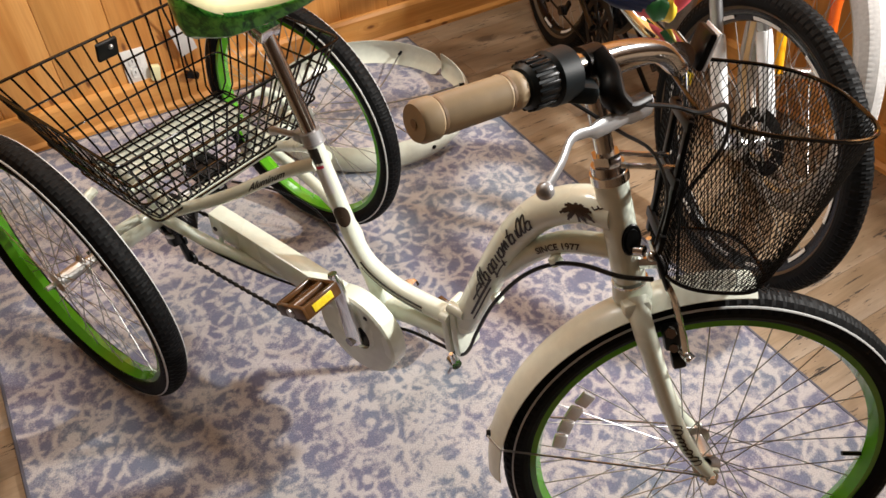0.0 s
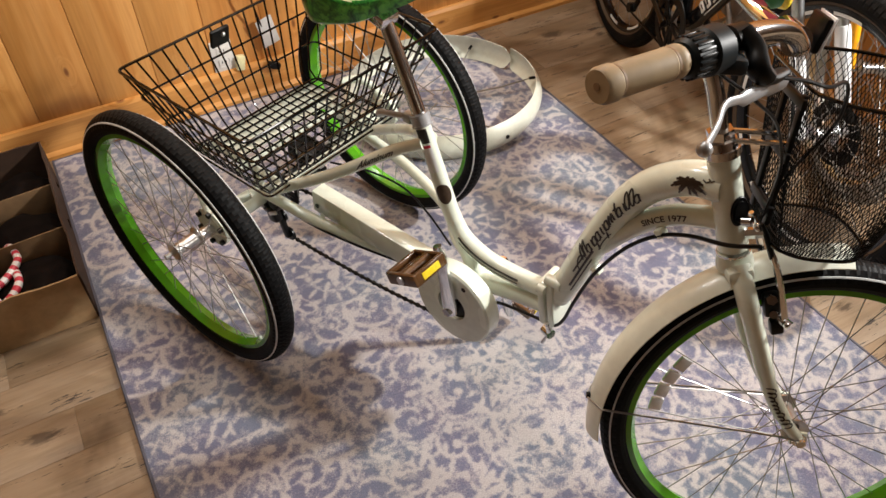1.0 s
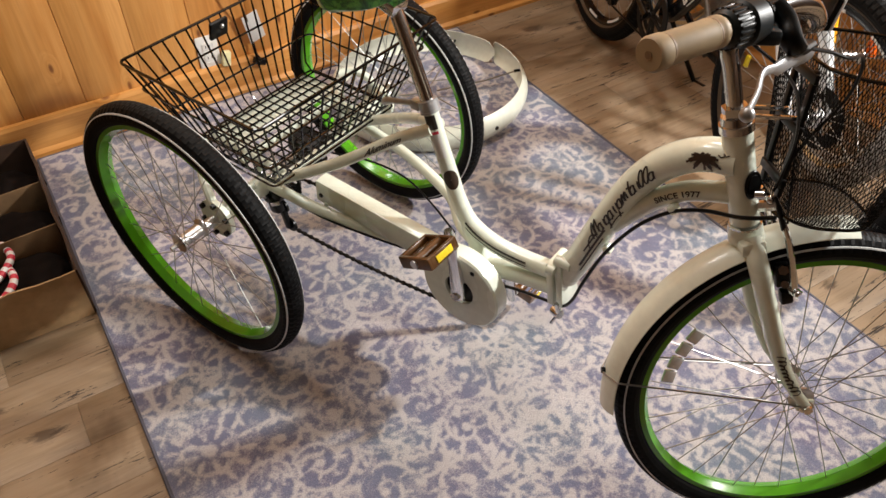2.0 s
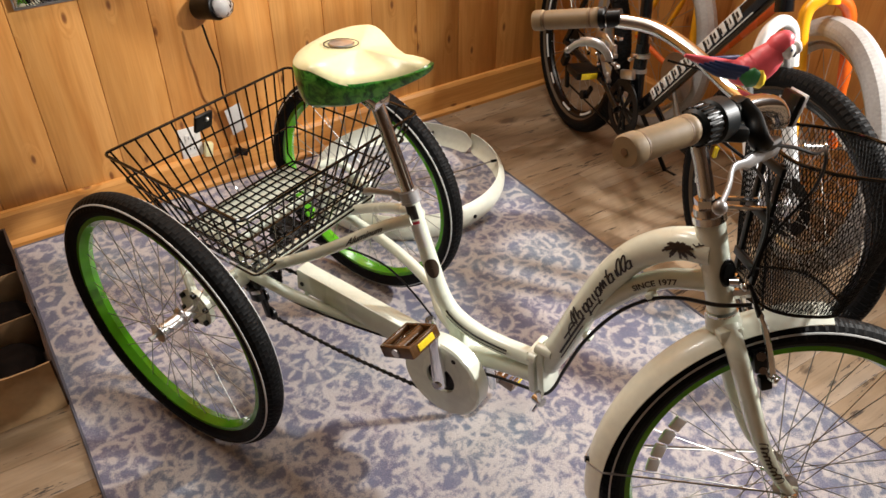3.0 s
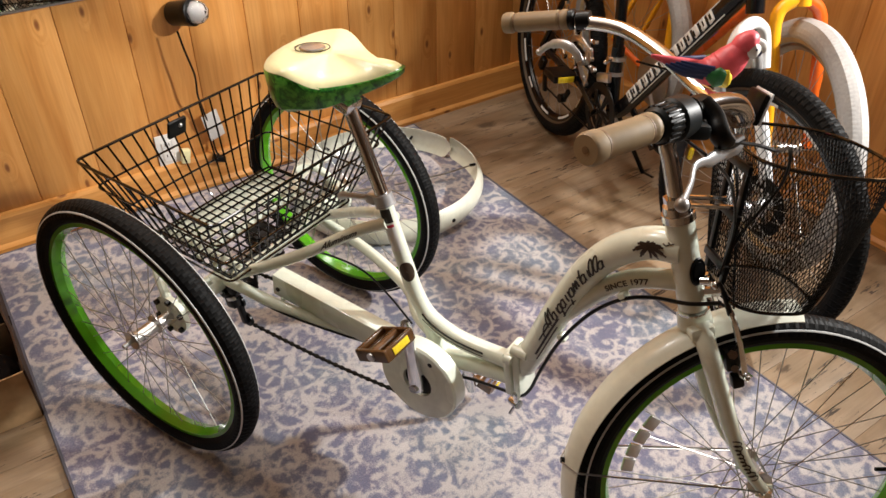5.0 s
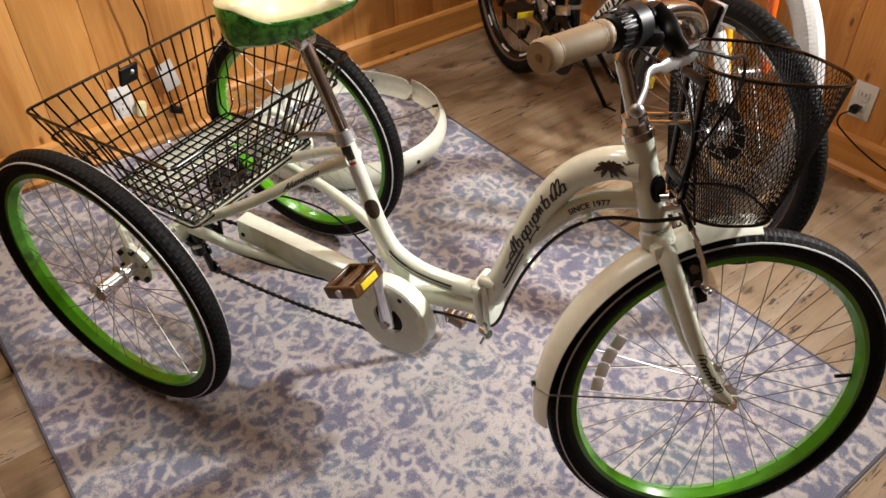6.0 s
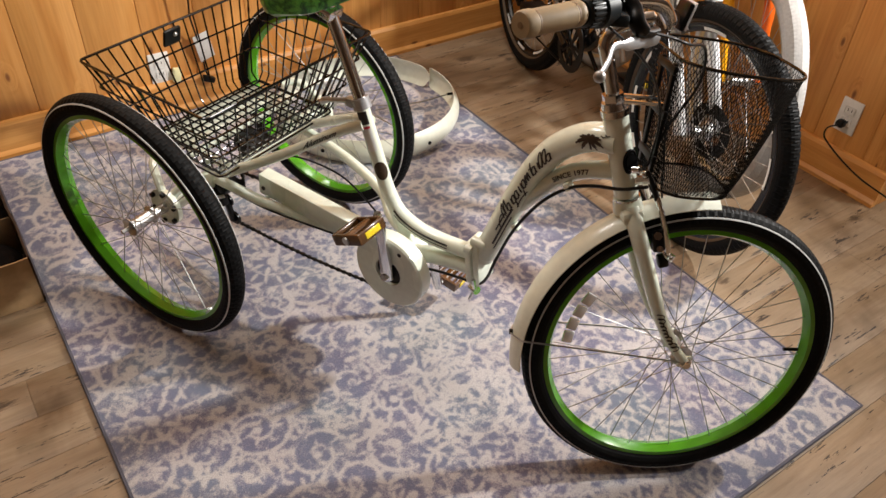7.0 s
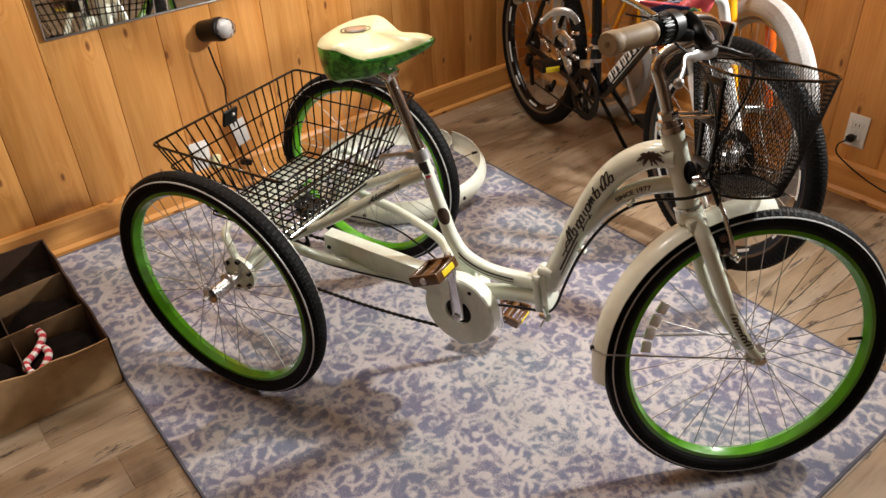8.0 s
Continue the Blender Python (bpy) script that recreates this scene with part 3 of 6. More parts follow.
def wheel(name, parent, m, big, small, rim_in, rim_mat, tyre_mat, stripe=0.0, stripe_mat=None, stripe_half=0.0012, marks=0, spokes=32, hub=0.022, hub_w=0.032, rim_w=0.014, spoke_mat=None, spoke_r=0.0010, knobs=0.0013, label="", valve_at=None, seg=120, wide=0.97, ribbed=False):
    """A wheel whose axle is local y: rim, with tyre, hub, valve and each spoke under it. big, small: radii of the tyre's torus."""
    inner = big - small + 0.006
    prof = [(inner, -rim_w), (inner - 0.010, -rim_w * 1.05), (rim_in + 0.004, -rim_w * 0.55), (rim_in, 0), (rim_in + 0.004, rim_w * 0.55), (inner - 0.010, rim_w * 1.05), (inner, rim_w)]
    rim = part(name, lathe(bmn(), prof, seg // 2 * 2), rim_mat, parent, label, m)
    bm = bmn()
    around, n = 20, seg * 5
    rings = []
    for i in range(n):
        a = math.tau * i / n
        ring = []
        for k in range(around):
            b = math.tau * k / around
            r = small
            if math.cos(b) > 0.05:
                kk = k if k < around / 2 else around - k
                if ribbed:
                    r -= knobs * (1 if kk in (1, 3) or (kk == 2 and i % 3 < 1) else 0)
                else:
                    r -= knobs * (1 if (i + 2 * kk) % 5 < 1 or (kk == 3 and i % 5 < 3) else 0)
            ring.append(bm.verts.new(((big + r * math.cos(b)) * math.cos(a), r * math.sin(b) * wide, (big + r * math.cos(b)) * math.sin(a))))
        rings.append(ring)
    for i in range(n):
        for k in range(around):
            bm.faces.new((rings[i][k], rings[i][(k + 1) % around], rings[(i + 1) % n][(k + 1) % around], rings[(i + 1) % n][k]))
    part("tyre", bm, tyre_mat, rim, smooth=16)
    if stripe:
        for s in (-1, 1):
            d = stripe - big
            y = s * math.sqrt(small ** 2 - d * d) * wide
            h = stripe_half
            tilt = -s * d / math.sqrt(small ** 2 - d * d) * wide * h
            part("stripe", lathe(bmn(), [(stripe - h, y - tilt), (stripe - h, y - tilt + s * 0.0010), (stripe, y + s * 0.0012), (stripe + h, y + tilt + s * 0.0008), (stripe + h, y + tilt - s * 0.0004)], 96), stripe_mat or STRIPE, rim, "brown sidewall band" if stripe_mat else "thin pale reflective ring")
    for k in range(marks):
        a = math.tau * k / marks
        for s in (-1, 1):
            ln = (0.30, 0.16, 0.22)[k % 3] * 12 / marks
            part("rim_mark", lathe(bmn(), [(rim_in + 0.0070, s * rim_w * 0.92), (rim_in + 0.0070, s * (rim_w * 0.92 + 0.0008)), (rim_in + 0.0150, s * (rim_w * 1.08 + 0.0008)), (rim_in + 0.0150, s * rim_w * 1.08)], 6, a, a + ln, caps=True), LABEL, rim, "pale printed rim mark")
    bm = bmn()
    lathe(bm, [(0.010, -hub_w * 0.8), (hub * 0.72, -hub_w * 0.9), (hub, -hub_w), (hub, -hub_w * 0.88), (hub * 0.62, -hub_w * 0.7), (hub * 0.62, hub_w * 0.7), (hub, hub_w * 0.88), (hub, hub_w), (hub * 0.72, hub_w * 0.9), (0.010, hub_w * 0.8)], 24)
    cyl(bm, (0, -hub_w - 0.022, 0), (0, hub_w + 0.022, 0), 0.0052, 10)
    part("hub", bm, ALLOY, rim)
    me = spoke_mesh(spoke_mat or STEEL, spoke_r)
    for i in range(spokes):
        a = math.tau * i / spokes
        side = 1 if i % 2 else -1
        lead = 1.15 if (i // 2) % 2 else -1.15
        h = a + lead
        part("spoke", me, None, rim, m=span((hub * 0.9 * math.cos(h), side * hub_w * 0.94, hub * 0.9 * math.sin(h)), ((rim_in + 0.003) * math.cos(a), side * 0.002, (rim_in + 0.003) * math.sin(a))))
    if valve_at is not None:
        c, s = math.cos(valve_at), math.sin(valve_at)
        bm = bmn()
        cyl(bm, (c * rim_in, 0, s * rim_in), (c * (rim_in - 0.030), 0, s * (rim_in - 0.030)), 0.0036, 8)
        part("valve", bm, BLACK, rim, "black valve cap")
    return rim


def arc_guard(bm, r, half, sag, start, end, seg=40, thick=0.0016):
    """A mudguard: a curved band round local y, with rolled edges."""
    outer, inner = [], []
    for k in range(9):
        u = -1 + 2 * k / 8
        outer.append((r - sag * u * u, half * u))
        inner.append((r - thick - sag * u * u, half * u * 0.985))
    return lathe(bm, outer + inner[::-1], seg, start, end, closed=True, caps=True)


# ---- the tricycle ----
TRIKE = pose(0.222, 1.515, 0.0, 0, 0, -69.4)
WHEEL_Z = 0.316
REAR = Matrix.Rotation(radians(2.0), 4, "Z")
RAKE, STEER = radians(19), radians(39.5)
PIVOT = Vector((0.983, 0, 0.71))
AXIS = Vector((-math.sin(RAKE), 0, math.cos(RAKE)))
TURNED = Matrix.Translation(PIVOT) @ Matrix.Rotation(STEER, 4, AXIS) @ Matrix.Translation(-PIVOT)
FRONT_AXLE = Vector((1.181, 0, 0.3125))

trike = thing("tricycle", TRIKE, "cream adult folding tricycle with lime rims, parked on the patterned rug", "tricycle")


def turned_part(name, bm, mat, label="", smooth=35):
    return part(name, bm, mat, trike, label, TURNED, smooth)


MAIN = [(0.389, 0, 0.610), (0.406, 0, 0.558), (0.425, 0, 0.505), (0.443, 0, 0.455), (0.464, 0, 0.400), (0.496, 0, 0.356), (0.552, 0, 0.333), (0.620, 0, 0.331), (0.700, 0, 0.340)]
BEAM = [(0.724, 0, 0.345), (0.747, 0, 0.405), (0.772, 0, 0.480), (0.797, 0, 0.550), (0.824, 0, 0.616), (0.855, 0, 0.668), (0.890, 0, 0.704), (0.930, 0, 0.728), (0.975, 0, 0.737)]
LOWER = [(0.800, 0, 0.520), (0.835, 0, 0.570), (0.872, 0, 0.615), (0.912, 0, 0.648), (0.955, 0, 0.668), (0.992, 0, 0.680)]
STAY_R = [(0.405, -0.012, 0.560), (0.345, -0.040, 0.530), (0.230, -0.100, 0.455), (0.075, -0.140, 0.362)]


def on_tube(path, r, lead, verts, side=-1):
    """Bend flat points (u along the path, w across it, d off it) round a tube's side that faces side*y."""
    pts = catmull(path, 10)
    acc = [0.0]
    for a, b in zip(pts, pts[1:]):
        acc.append(acc[-1] + (b - a).length)
    out = []
    for u, w, d in verts:
        s = min(max(lead + u, 0), acc[-1] - 1e-6)
        i = max(k for k in range(len(acc)) if acc[k] <= s)
        i = min(i, len(pts) - 2)
        q = pts[i].lerp(pts[i + 1], (s - acc[i]) / max(acc[i + 1] - acc[i], 1e-9))
        t = (pts[min(i + 2, len(pts) - 1)] - pts[max(i - 1, 0)]).normalized()
        y = Vector((0, side, 0))
        y = (y - t * y.dot(t)).normalized()
        n = y.cross(t) * (1 if side < 0 else -1)
        if n.z < 0 and abs(t.z) < 0.95:
            n = -n
        a = w / r
        out.append(q + (r + 0.0006 + d) * (math.cos(a) * y + math.sin(a) * n))
    return out


def strip(bm, path, r, lead, line, width, side=-1, turn=0.0, across=1):
    """A painted stroke on a tube: a thin ribbon along flat points (u, w), turned round the tube by an angle."""
    p = [Vector((u, w + turn * r, 0)) for u, w in line]
    rows = []
    for c in range(across + 1):
        flat = []
        for i, q in enumerate(p):
            d = (p[min(i + 1, len(p) - 1)] - p[max(i - 1, 0)]).normalized()
            v = q + Vector((-d.y, d.x, 0)) * width * (0.5 - c / across)
            flat.append((v.x, v.y, 0))
        rows.append([bm.verts.new(v) for v in on_tube(path, r, lead, flat, side)])
    for a, b in zip(rows, rows[1:]):
        for i in range(len(p) - 1):
            bm.faces.new((a[i], a[i + 1], b[i + 1], b[i]))
    return bm


def letters(text, size, shear=0.0):
    """Flat outlines of words in the built-in font, as a mesh centred on its middle."""
    cu = bpy.data.curves.new("words", "FONT")
    cu.body, cu.size, cu.shear, cu.align_x, cu.align_y, cu.resolution_u = text, size, shear, "CENTER", "CENTER", 3
    cu.offset = size * 0.022
    ob = bpy.data.objects.new("words", cu)
    scene.collection.objects.link(ob)
    me = bpy.data.meshes.new_from_object(ob.evaluated_get(bpy.context.evaluated_depsgraph_get()))
    bpy.data.objects.remove(ob)
    return me


def words_on(name, text, size, path, r, lead, parent, mat, label, shear=0.0, stretch=1.0, drop=0.0):
    me = letters(text, size, shear)
    cut = bmesh.new()
    cut.from_mesh(me)
    for k in range(-6, 7):
        bmesh.ops.bisect_plane(cut, geom=cut.verts[:] + cut.edges[:] + cut.faces[:], plane_co=(0, k * 0.0021, 0), plane_no=(0, 1, 0))
    cut.to_mesh(me)
    cut.free()
    flat = [(v.co.x * stretch, v.co.y + drop, 0) for v in me.vertices]
    for v, q in zip(me.vertices, on_tube(path, r, lead, flat)):
        v.co = q
    me.materials.append(mat)
    return part(name, me, None, parent, label)


def make_frame():
    bm = bmn()
    main = catmull(MAIN, 6)
    tube(bm, main, [0.0152 + 0.0036 * min(1, i / (len(main) * 0.75)) for i in range(len(main))], 18)
    frame_ob = part("frame", bm, CREAM, trike, "cream painted step-through aluminium frame")
    bm = bmn()
    beam = catmull(BEAM, 6)
    tube(bm, beam, [0.0262 + 0.0008 * min(1, i / len(beam) * 1.4) for i in range(len(beam))], 20)
    part("front_beam", bm, CREAM, frame_ob)
    bm = bmn()
    tube(bm, catmull(LOWER, 6), 0.0172, 16)
    part("lower_beam", bm, CREAM, frame_ob)
    bm = bmn()
    top, foot = PIVOT + AXIS * 0.082, PIVOT - AXIS * 0.076
    cyl(bm, foot, top, 0.0222, 24)
    part("head_tube", bm, CREAM, frame_ob)
    for s, h in ((1, top), (-1, foot)):
        bm = bmn()
        cyl(bm, h - AXIS * 0.004, h + AXIS * 0.008 * s, 0.0248, 24)
        part("headset_cup", bm, CHROME, frame_ob)
    # under tube from bracket to hinge, bracket shell
    bm = bmn()
    tube(bm, catmull([(0.522, 0, 0.252), (0.560, 0, 0.266), (0.620, 0, 0.284), (0.708, 0, 0.302)], 5), 0.0205, 16)
    cyl(bm, (0.527, -0.042, 0.250), (0.527, 0.042, 0.250), 0.024, 18)
    part("under_tube", bm, CREAM, frame_ob)
    bm = bmn()
    tube(bm, [(0.470, 0, 0.392), (0.505, 0, 0.320), (0.528, 0, 0.256)], [0.017, 0.018, 0.019], 12)
    part("bracket_tube", bm, CREAM, frame_ob)
    # folding hinge
    bm = bmn()
    box(bm, (0.706, 0, 0.328), (0.016, 0.062, 0.106), pose(0, 0, 0, 0, -8, 0), 0.005)
    box(bm, (0.726, 0, 0.334), (0.016, 0.062, 0.110), pose(0, 0, 0, 0, -8, 0), 0.005)
    cyl(bm, (0.708, -0.020, 0.392), (0.742, -0.020, 0.394), 0.011, 12)
    cyl(bm, (0.700, -0.034, 0.376), (0.716, -0.034, 0.376), 0.010, 12)
    part("hinge", bm, CREAM, frame_ob)
    bm = bmn()
    cyl(bm, (0.728, -0.044, 0.286), (0.748, -0.052, 0.290), 0.010, 12)
    tube(bm, [(0.738, -0.050, 0.287), (0.744, -0.056, 0.300), (0.740, -0.058, 0.322)], 0.0042, 8)
    cyl(bm, (0.742, -0.052, 0.287), (0.734, -0.058, 0.262), 0.0036, 8)
    part("hinge_latch", bm, CHROME, frame_ob, "chrome hinge latch")
    # rear stays
    for s in (1, -1):
        bm = bmn()
        tube(bm, catmull([(x, y * -s, z) for x, y, z in STAY_R], 6), 0.0125, 12)
        part("seat_stay", bm, CREAM, frame_ob)
        bm = bmn()
        if s < 0:
            run = [(0.505, -0.016, 0.258), (0.430, -0.030, 0.256), (0.353, -0.052, 0.262), (0.279, -0.085, 0.281), (0.212, -0.111, 0.301), (0.139, -0.130, 0.318), (0.040, -0.145, 0.334)]
        else:
            run = [(0.500, 0.016, 0.285), (0.440, 0.036, 0.300), (0.370, 0.088, 0.312), (0.220, 0.127, 0.330), (0.050, 0.145, 0.345)]
        tube(bm, catmull(run, 6), 0.0130, 12)
        part("chain_stay", bm, CREAM, frame_ob)
    # decals
    bm = bmn()
    for lead, w, ln in ((0.265, -0.004, 0.165), (0.275, -0.011, 0.155)):
        strip(bm, MAIN, 0.0196, lead, [(k / 12 * ln, w) for k in range(13)], 0.0042 if w > -0.006 else 0.0024, turn=0.62)
    part("pinstripe", bm, INK, frame_ob, "thin black pinstripes")
    bm = bmn()
    for lead, w, ln, wd in ((0.075, -0.010, 0.115, 0.0042), (0.062, -0.017, 0.105, 0.0026), (0.115, -0.002, 0.06, 0.003)):
        strip(bm, BEAM, 0.0266, lead, [(k / 12 * ln, w) for k in range(13)], wd)
    part("pinstripe", bm, INK, frame_ob, "thin black pinstripes")
    # flourish in place of the maker's script: loops, stems and tails of uneven height on one slant
    bm = bmn()
    base, lean = -0.0085, 0.72

    def pen(points, width):
        strip(bm, BEAM, 0.0270, 0.150, [(u + (w - base) * lean, w) for u, w in points], width)
    u = 0.004
    for kind, wide in zip("PosgosjoptosLLo", (0.026, 0.014, 0.010, 0.014, 0.014, 0.010, 0.010, 0.014, 0.018, 0.010, 0.014, 0.010, 0.012, 0.012, 0.014)):
        h = 0.0125
        if kind in "og":
            pen([(u + wide * 0.42 * (1 - math.cos(math.tau * k / 14)), base + h * 0.5 + h * 0.5 * math.sin(math.tau * k / 14)) for k in range(15)], 0.0030)
        if kind in "sojgt":
            pen([(u + wide * 0.75 + 0.0022 * (k / 6) ** 2, base + h * (1.0 if kind != "t" else 1.8) * (1 - k / 6)) for k in range(7)], 0.0042)
        if kind in "gj":
            pen([(u + wide * 0.75 - 0.006 * math.sin(k / 8 * math.pi), base - 0.010 * math.sin(k / 8 * math.pi * 0.9)) for k in range(9)], 0.0026)
        if kind == "t":
            pen([(u + 0.001 + wide * k / 3, base + h * 1.15) for k in range(4)], 0.0026)
        if kind in "Pp":
            g = h * (2.0 if kind == "P" else 1.05)
            for m_ in range(2):
                pen([(u + wide * (0.05 + 0.45 * m_) + wide * 0.45 * k / 8, base + g * math.sin(math.pi * (0.02 + 0.96 * k / 8)) ** 0.7) for k in range(9)], 0.0044)
        if kind == "L":
            pen([(u + wide * 0.5 + wide * 0.42 * math.sin(math.tau * k / 14), base + h * 0.95 * (1 - math.cos(math.tau * k / 14))) for k in range(15)], 0.0034)
        u += wide
    pen([(-0.020 + 0.018 * (1 - math.cos(k / 9 * 3.0)), base - 0.002 + 0.014 * math.sin(k / 9 * 3.0)) for k in range(10)], 0.0028)
    pen([(0.055 + 0.050 * k / 8, base - 0.0085 + 0.003 * math.sin(k / 8 * 3.1)) for k in range(9)], 0.0024)
    part("script_flourish", bm, INK, frame_ob, "black script flourish painted along the beam")
    # palm tree mark
    bm = bmn()
    for i, (turn, ln) in enumerate(((-52, 0.021), (-12, 0.027), (28, 0.024), (62, 0.020), (98, 0.021), (134, 0.024), (170, 0.027), (212, 0.022))):
        a = radians(turn)
        for j, (t0, t1, wd) in enumerate(((0.0, 0.55, 0.0052), (0.25, 0.80, 0.0068), (0.70, 1.0, 0.0034))):
            line = [(math.cos(a) * ln * q, math.sin(a) * ln * 0.80 * q - 0.0075 * q * q + 0.007) for q in (t0 + (t1 - t0) * k / 6 for k in range(7))]
            strip(bm, BEAM, 0.0272 + 0.0002 * j + 0.00001 * i, 0.449, line, wd)
    strip(bm, BEAM, 0.0272, 0.449, [(-0.002 + 0.003 * math.sin(k * 0.6), 0.006 - 0.020 * k / 5) for k in range(6)], 0.0042)
    for du, dw in ((0.024, 0.013), (0.031, 0.016)):
        strip(bm, BEAM, 0.0272, 0.449, [(du - 0.005 + 0.010 * k / 4, dw + 0.003 * abs(k - 2) / 2) for k in range(5)], 0.0020)
    part("palm_mark", bm, INK_BROWN, frame_ob, "dark palm tree mark")
    words_on("lettering", "SINCE 1977", 0.0132, LOWER, 0.0176, 0.160, frame_ob, INK, "black SINCE 1977 lettering", stretch=1.25, drop=0.003)
    words_on("lettering", "Aluminum", 0.0168, STAY_R, 0.0131, 0.112, frame_ob, INK, "black Aluminum lettering", shear=0.95, stretch=-1.25)
    # badges
    bm = bmn()
    rows = [[(0.018 + 0.022 * q * math.cos(math.tau * k / 24), 0.70 * 0.0166 + 0.0155 * q * math.sin(math.tau * k / 24), 0.0004) for k in range(24)] for q in (0.02, 0.35, 0.68, 1.0)]
    loops = [[bm.verts.new(v) for v in on_tube(MAIN, 0.0166, 0.146, row)] for row in rows]
    for a, b in zip(loops, loops[1:]):
        for k in range(24):
            bm.faces.new((a[k], a[(k + 1) % 24], b[(k + 1) % 24], b[k]))
    part("tube_badge", bm, INK_BROWN, frame_ob, "dark oval badge")
    bm = bmn()
    strip(bm, MAIN, 0.0157, 0.022, [(k / 8 * 0.030, -0.001) for k in range(9)], 0.022, turn=0.45, across=8)
    part("safety_label", bm, INK, frame_ob, "black safety label")
    bm = bmn()
    strip(bm, MAIN, 0.0160, 0.055, [(k / 8 * 0.060, -0.001) for k in range(9)], 0.020, turn=0.5, across=8)
    part("paper_label", bm, LABEL, frame_ob, "white paper label")
    bm = bmn()
    strip(bm, MAIN, 0.0164, 0.056, [(k / 4 * 0.006, -0.001) for k in range(5)], 0.018, turn=0.5, across=8)
    part("red_label", bm, RED, frame_ob, "red mark on the label")
    bm = bmn()
    d = PIVOT - AXIS * 0.006
    f = Vector((math.cos(RAKE), -0.45, math.sin(RAKE))).normalized()
    lathe(bm, [(0.0001, 0), (0.017, 0), (0.0185, -0.002), (0.017, -0.004), (0.0130, -0.0035), (0.0125, -0.0055), (0.0001, -0.0062)], 28)
    q = f.to_track_quat("-Y", "Z").to_matrix().to_4x4()
    part("head_badge", bm, BLACK, frame_ob, "black round head badge with raised rings", Matrix.Translation(d + f * 0.0205) @ q @ Matrix.Diagonal((0.85, 1, 1.25, 1)))
    return frame_ob


make_frame()


def make_seat():
    """Teardrop saddle: pale top panel, mottled green sides, oval emblem; post and clamp below."""
    def half(x):
        q = min(max((x + 0.125) / 0.267, 0.0), 1.0)
        if q < 0.32:
            w = 0.114 * math.sqrt(max(0.0, 1 - ((0.32 - q) / 0.32) ** 2.2))
        else:
            u = (q - 0.32) / 0.68
            r = min(1.0, max(0.0, (q - 0.35) / 0.60))
            w = 0.114 - 0.088 * (0.45 * r * r * (3 - 2 * r) + 0.55 * r ** 1.2) - 0.004 * u
        if q > 0.94:
            w *= math.sqrt(max(0.0, 1 - ((q - 0.94) / 0.06) ** 2))
        return w

    def fall(x):
        """How far the edge lies below the ridge of the nose."""
        q = min(max((x + 0.125) / 0.267, 0.0), 1.0)
        u = min(1.0, max(0.0, (q - 0.28) / 0.30))
        v = min(1.0, max(0.0, (q - 0.72) / 0.28))
        return 0.033 * u * u * (3 - 2 * u) - 0.016 * v * v

    def ring(bm, scale, z, n=72, low=0.0, dish=0.0):
        """One level of the saddle; low: how far this level follows the shallower nose; dish: sag of the middle."""
        out = []
        for i in range(n):
            a = math.tau * i / n
            x = 0.0085 - 0.1335 * math.cos(a)
            w = half(x) * (1 if math.sin(a) >= 0 else -1)
            f = max(0.0, min(1.0, (x + 0.06) / 0.20))
            edge = (min(1.0, scale) ** 1.0) * fall(x)
            zz = z * (1 - low * 0.66 * f) - edge * (1 - 0.45 * low * (1 if z < -0.03 else 0)) - dish + 0.006 * (w * scale / 0.134) ** 2
            out.append(bm.verts.new(((x + 0.01) * scale - 0.01, w * scale, zz)))
        return out

    def skin(bm, rings, cap_a=True, cap_b=True):
        n = len(rings[0])
        for a, b in zip(rings, rings[1:]):
            for i in range(n):
                bm.faces.new((a[i], a[(i + 1) % n], b[(i + 1) % n], b[i]))
        if cap_a:
            c = bm.verts.new(sum((v.co for v in rings[0]), Vector()) / n)
            for i in range(n):
                bm.faces.new((c, rings[0][i], rings[0][(i + 1) % n]))
        if cap_b:
            c = bm.verts.new(sum((v.co for v in rings[-1]), Vector()) / n)
            for i in range(n):
                bm.faces.new((c, rings[-1][(i + 1) % n], rings[-1][i]))
        return bm

    at = Matrix.Translation((0.276, 0.016, 0.874)) @ pose(0, 0, 0, 0, -6, 10)
    bm = bmn()
    skin(bm, [ring(bm, k, z, low=1.0) for k, z in ((0.970, -0.006), (1.0, -0.013), (1.0, -0.034), (0.985, -0.062), (0.95, -0.078), (0.86, -0.086), (0.70, -0.086))])
    saddle = part("saddle", bm, MELON, trike, "wide padded saddle with mottled melon-green sides", at)
    bm = bmn()
    skin(bm, [ring(bm, k, z, dish=dd) for k, z, dd in ((0.20, 0.002, 0.001), (0.5, 0.003, 0.0005), (0.74, 0.0035, 0.0), (0.88, 0.0020, 0.0), (0.955, -0.002, 0.0), (0.985, -0.0070, 0.0), (0.975, -0.0115, 0.0))])
    part("top_panel", bm, PALE, saddle, "pale yellow-cream saddle top")
    bm = bmn()
    lathe(bm, [(0.0001, 0.0), (0.020, 0.0), (0.022, -0.001), (0.020, -0.0032), (0.0001, -0.0045)], 28)
    part("emblem", bm, ALLOY, saddle, "silver oval emblem", pose(-0.045, 0, 0.0036, -90, 0, 0) @ Matrix.Diagonal((1.25, 1, 0.85, 1)))
    bm = bmn()
    lathe(bm, [(0.0265, 0.0), (0.0265, -0.0012), (0.0280, -0.0012), (0.0280, 0.0)], 32)
    part("emblem_seam", bm, INK_BROWN, saddle, "", pose(-0.045, 0, 0.0040, -90, 0, 0) @ Matrix.Diagonal((1.3, 1, 0.9, 1)))
    bm = bmn()
    up = Vector((0.303, 0, 0.820))
    low = Vector((0.391, 0, 0.604))
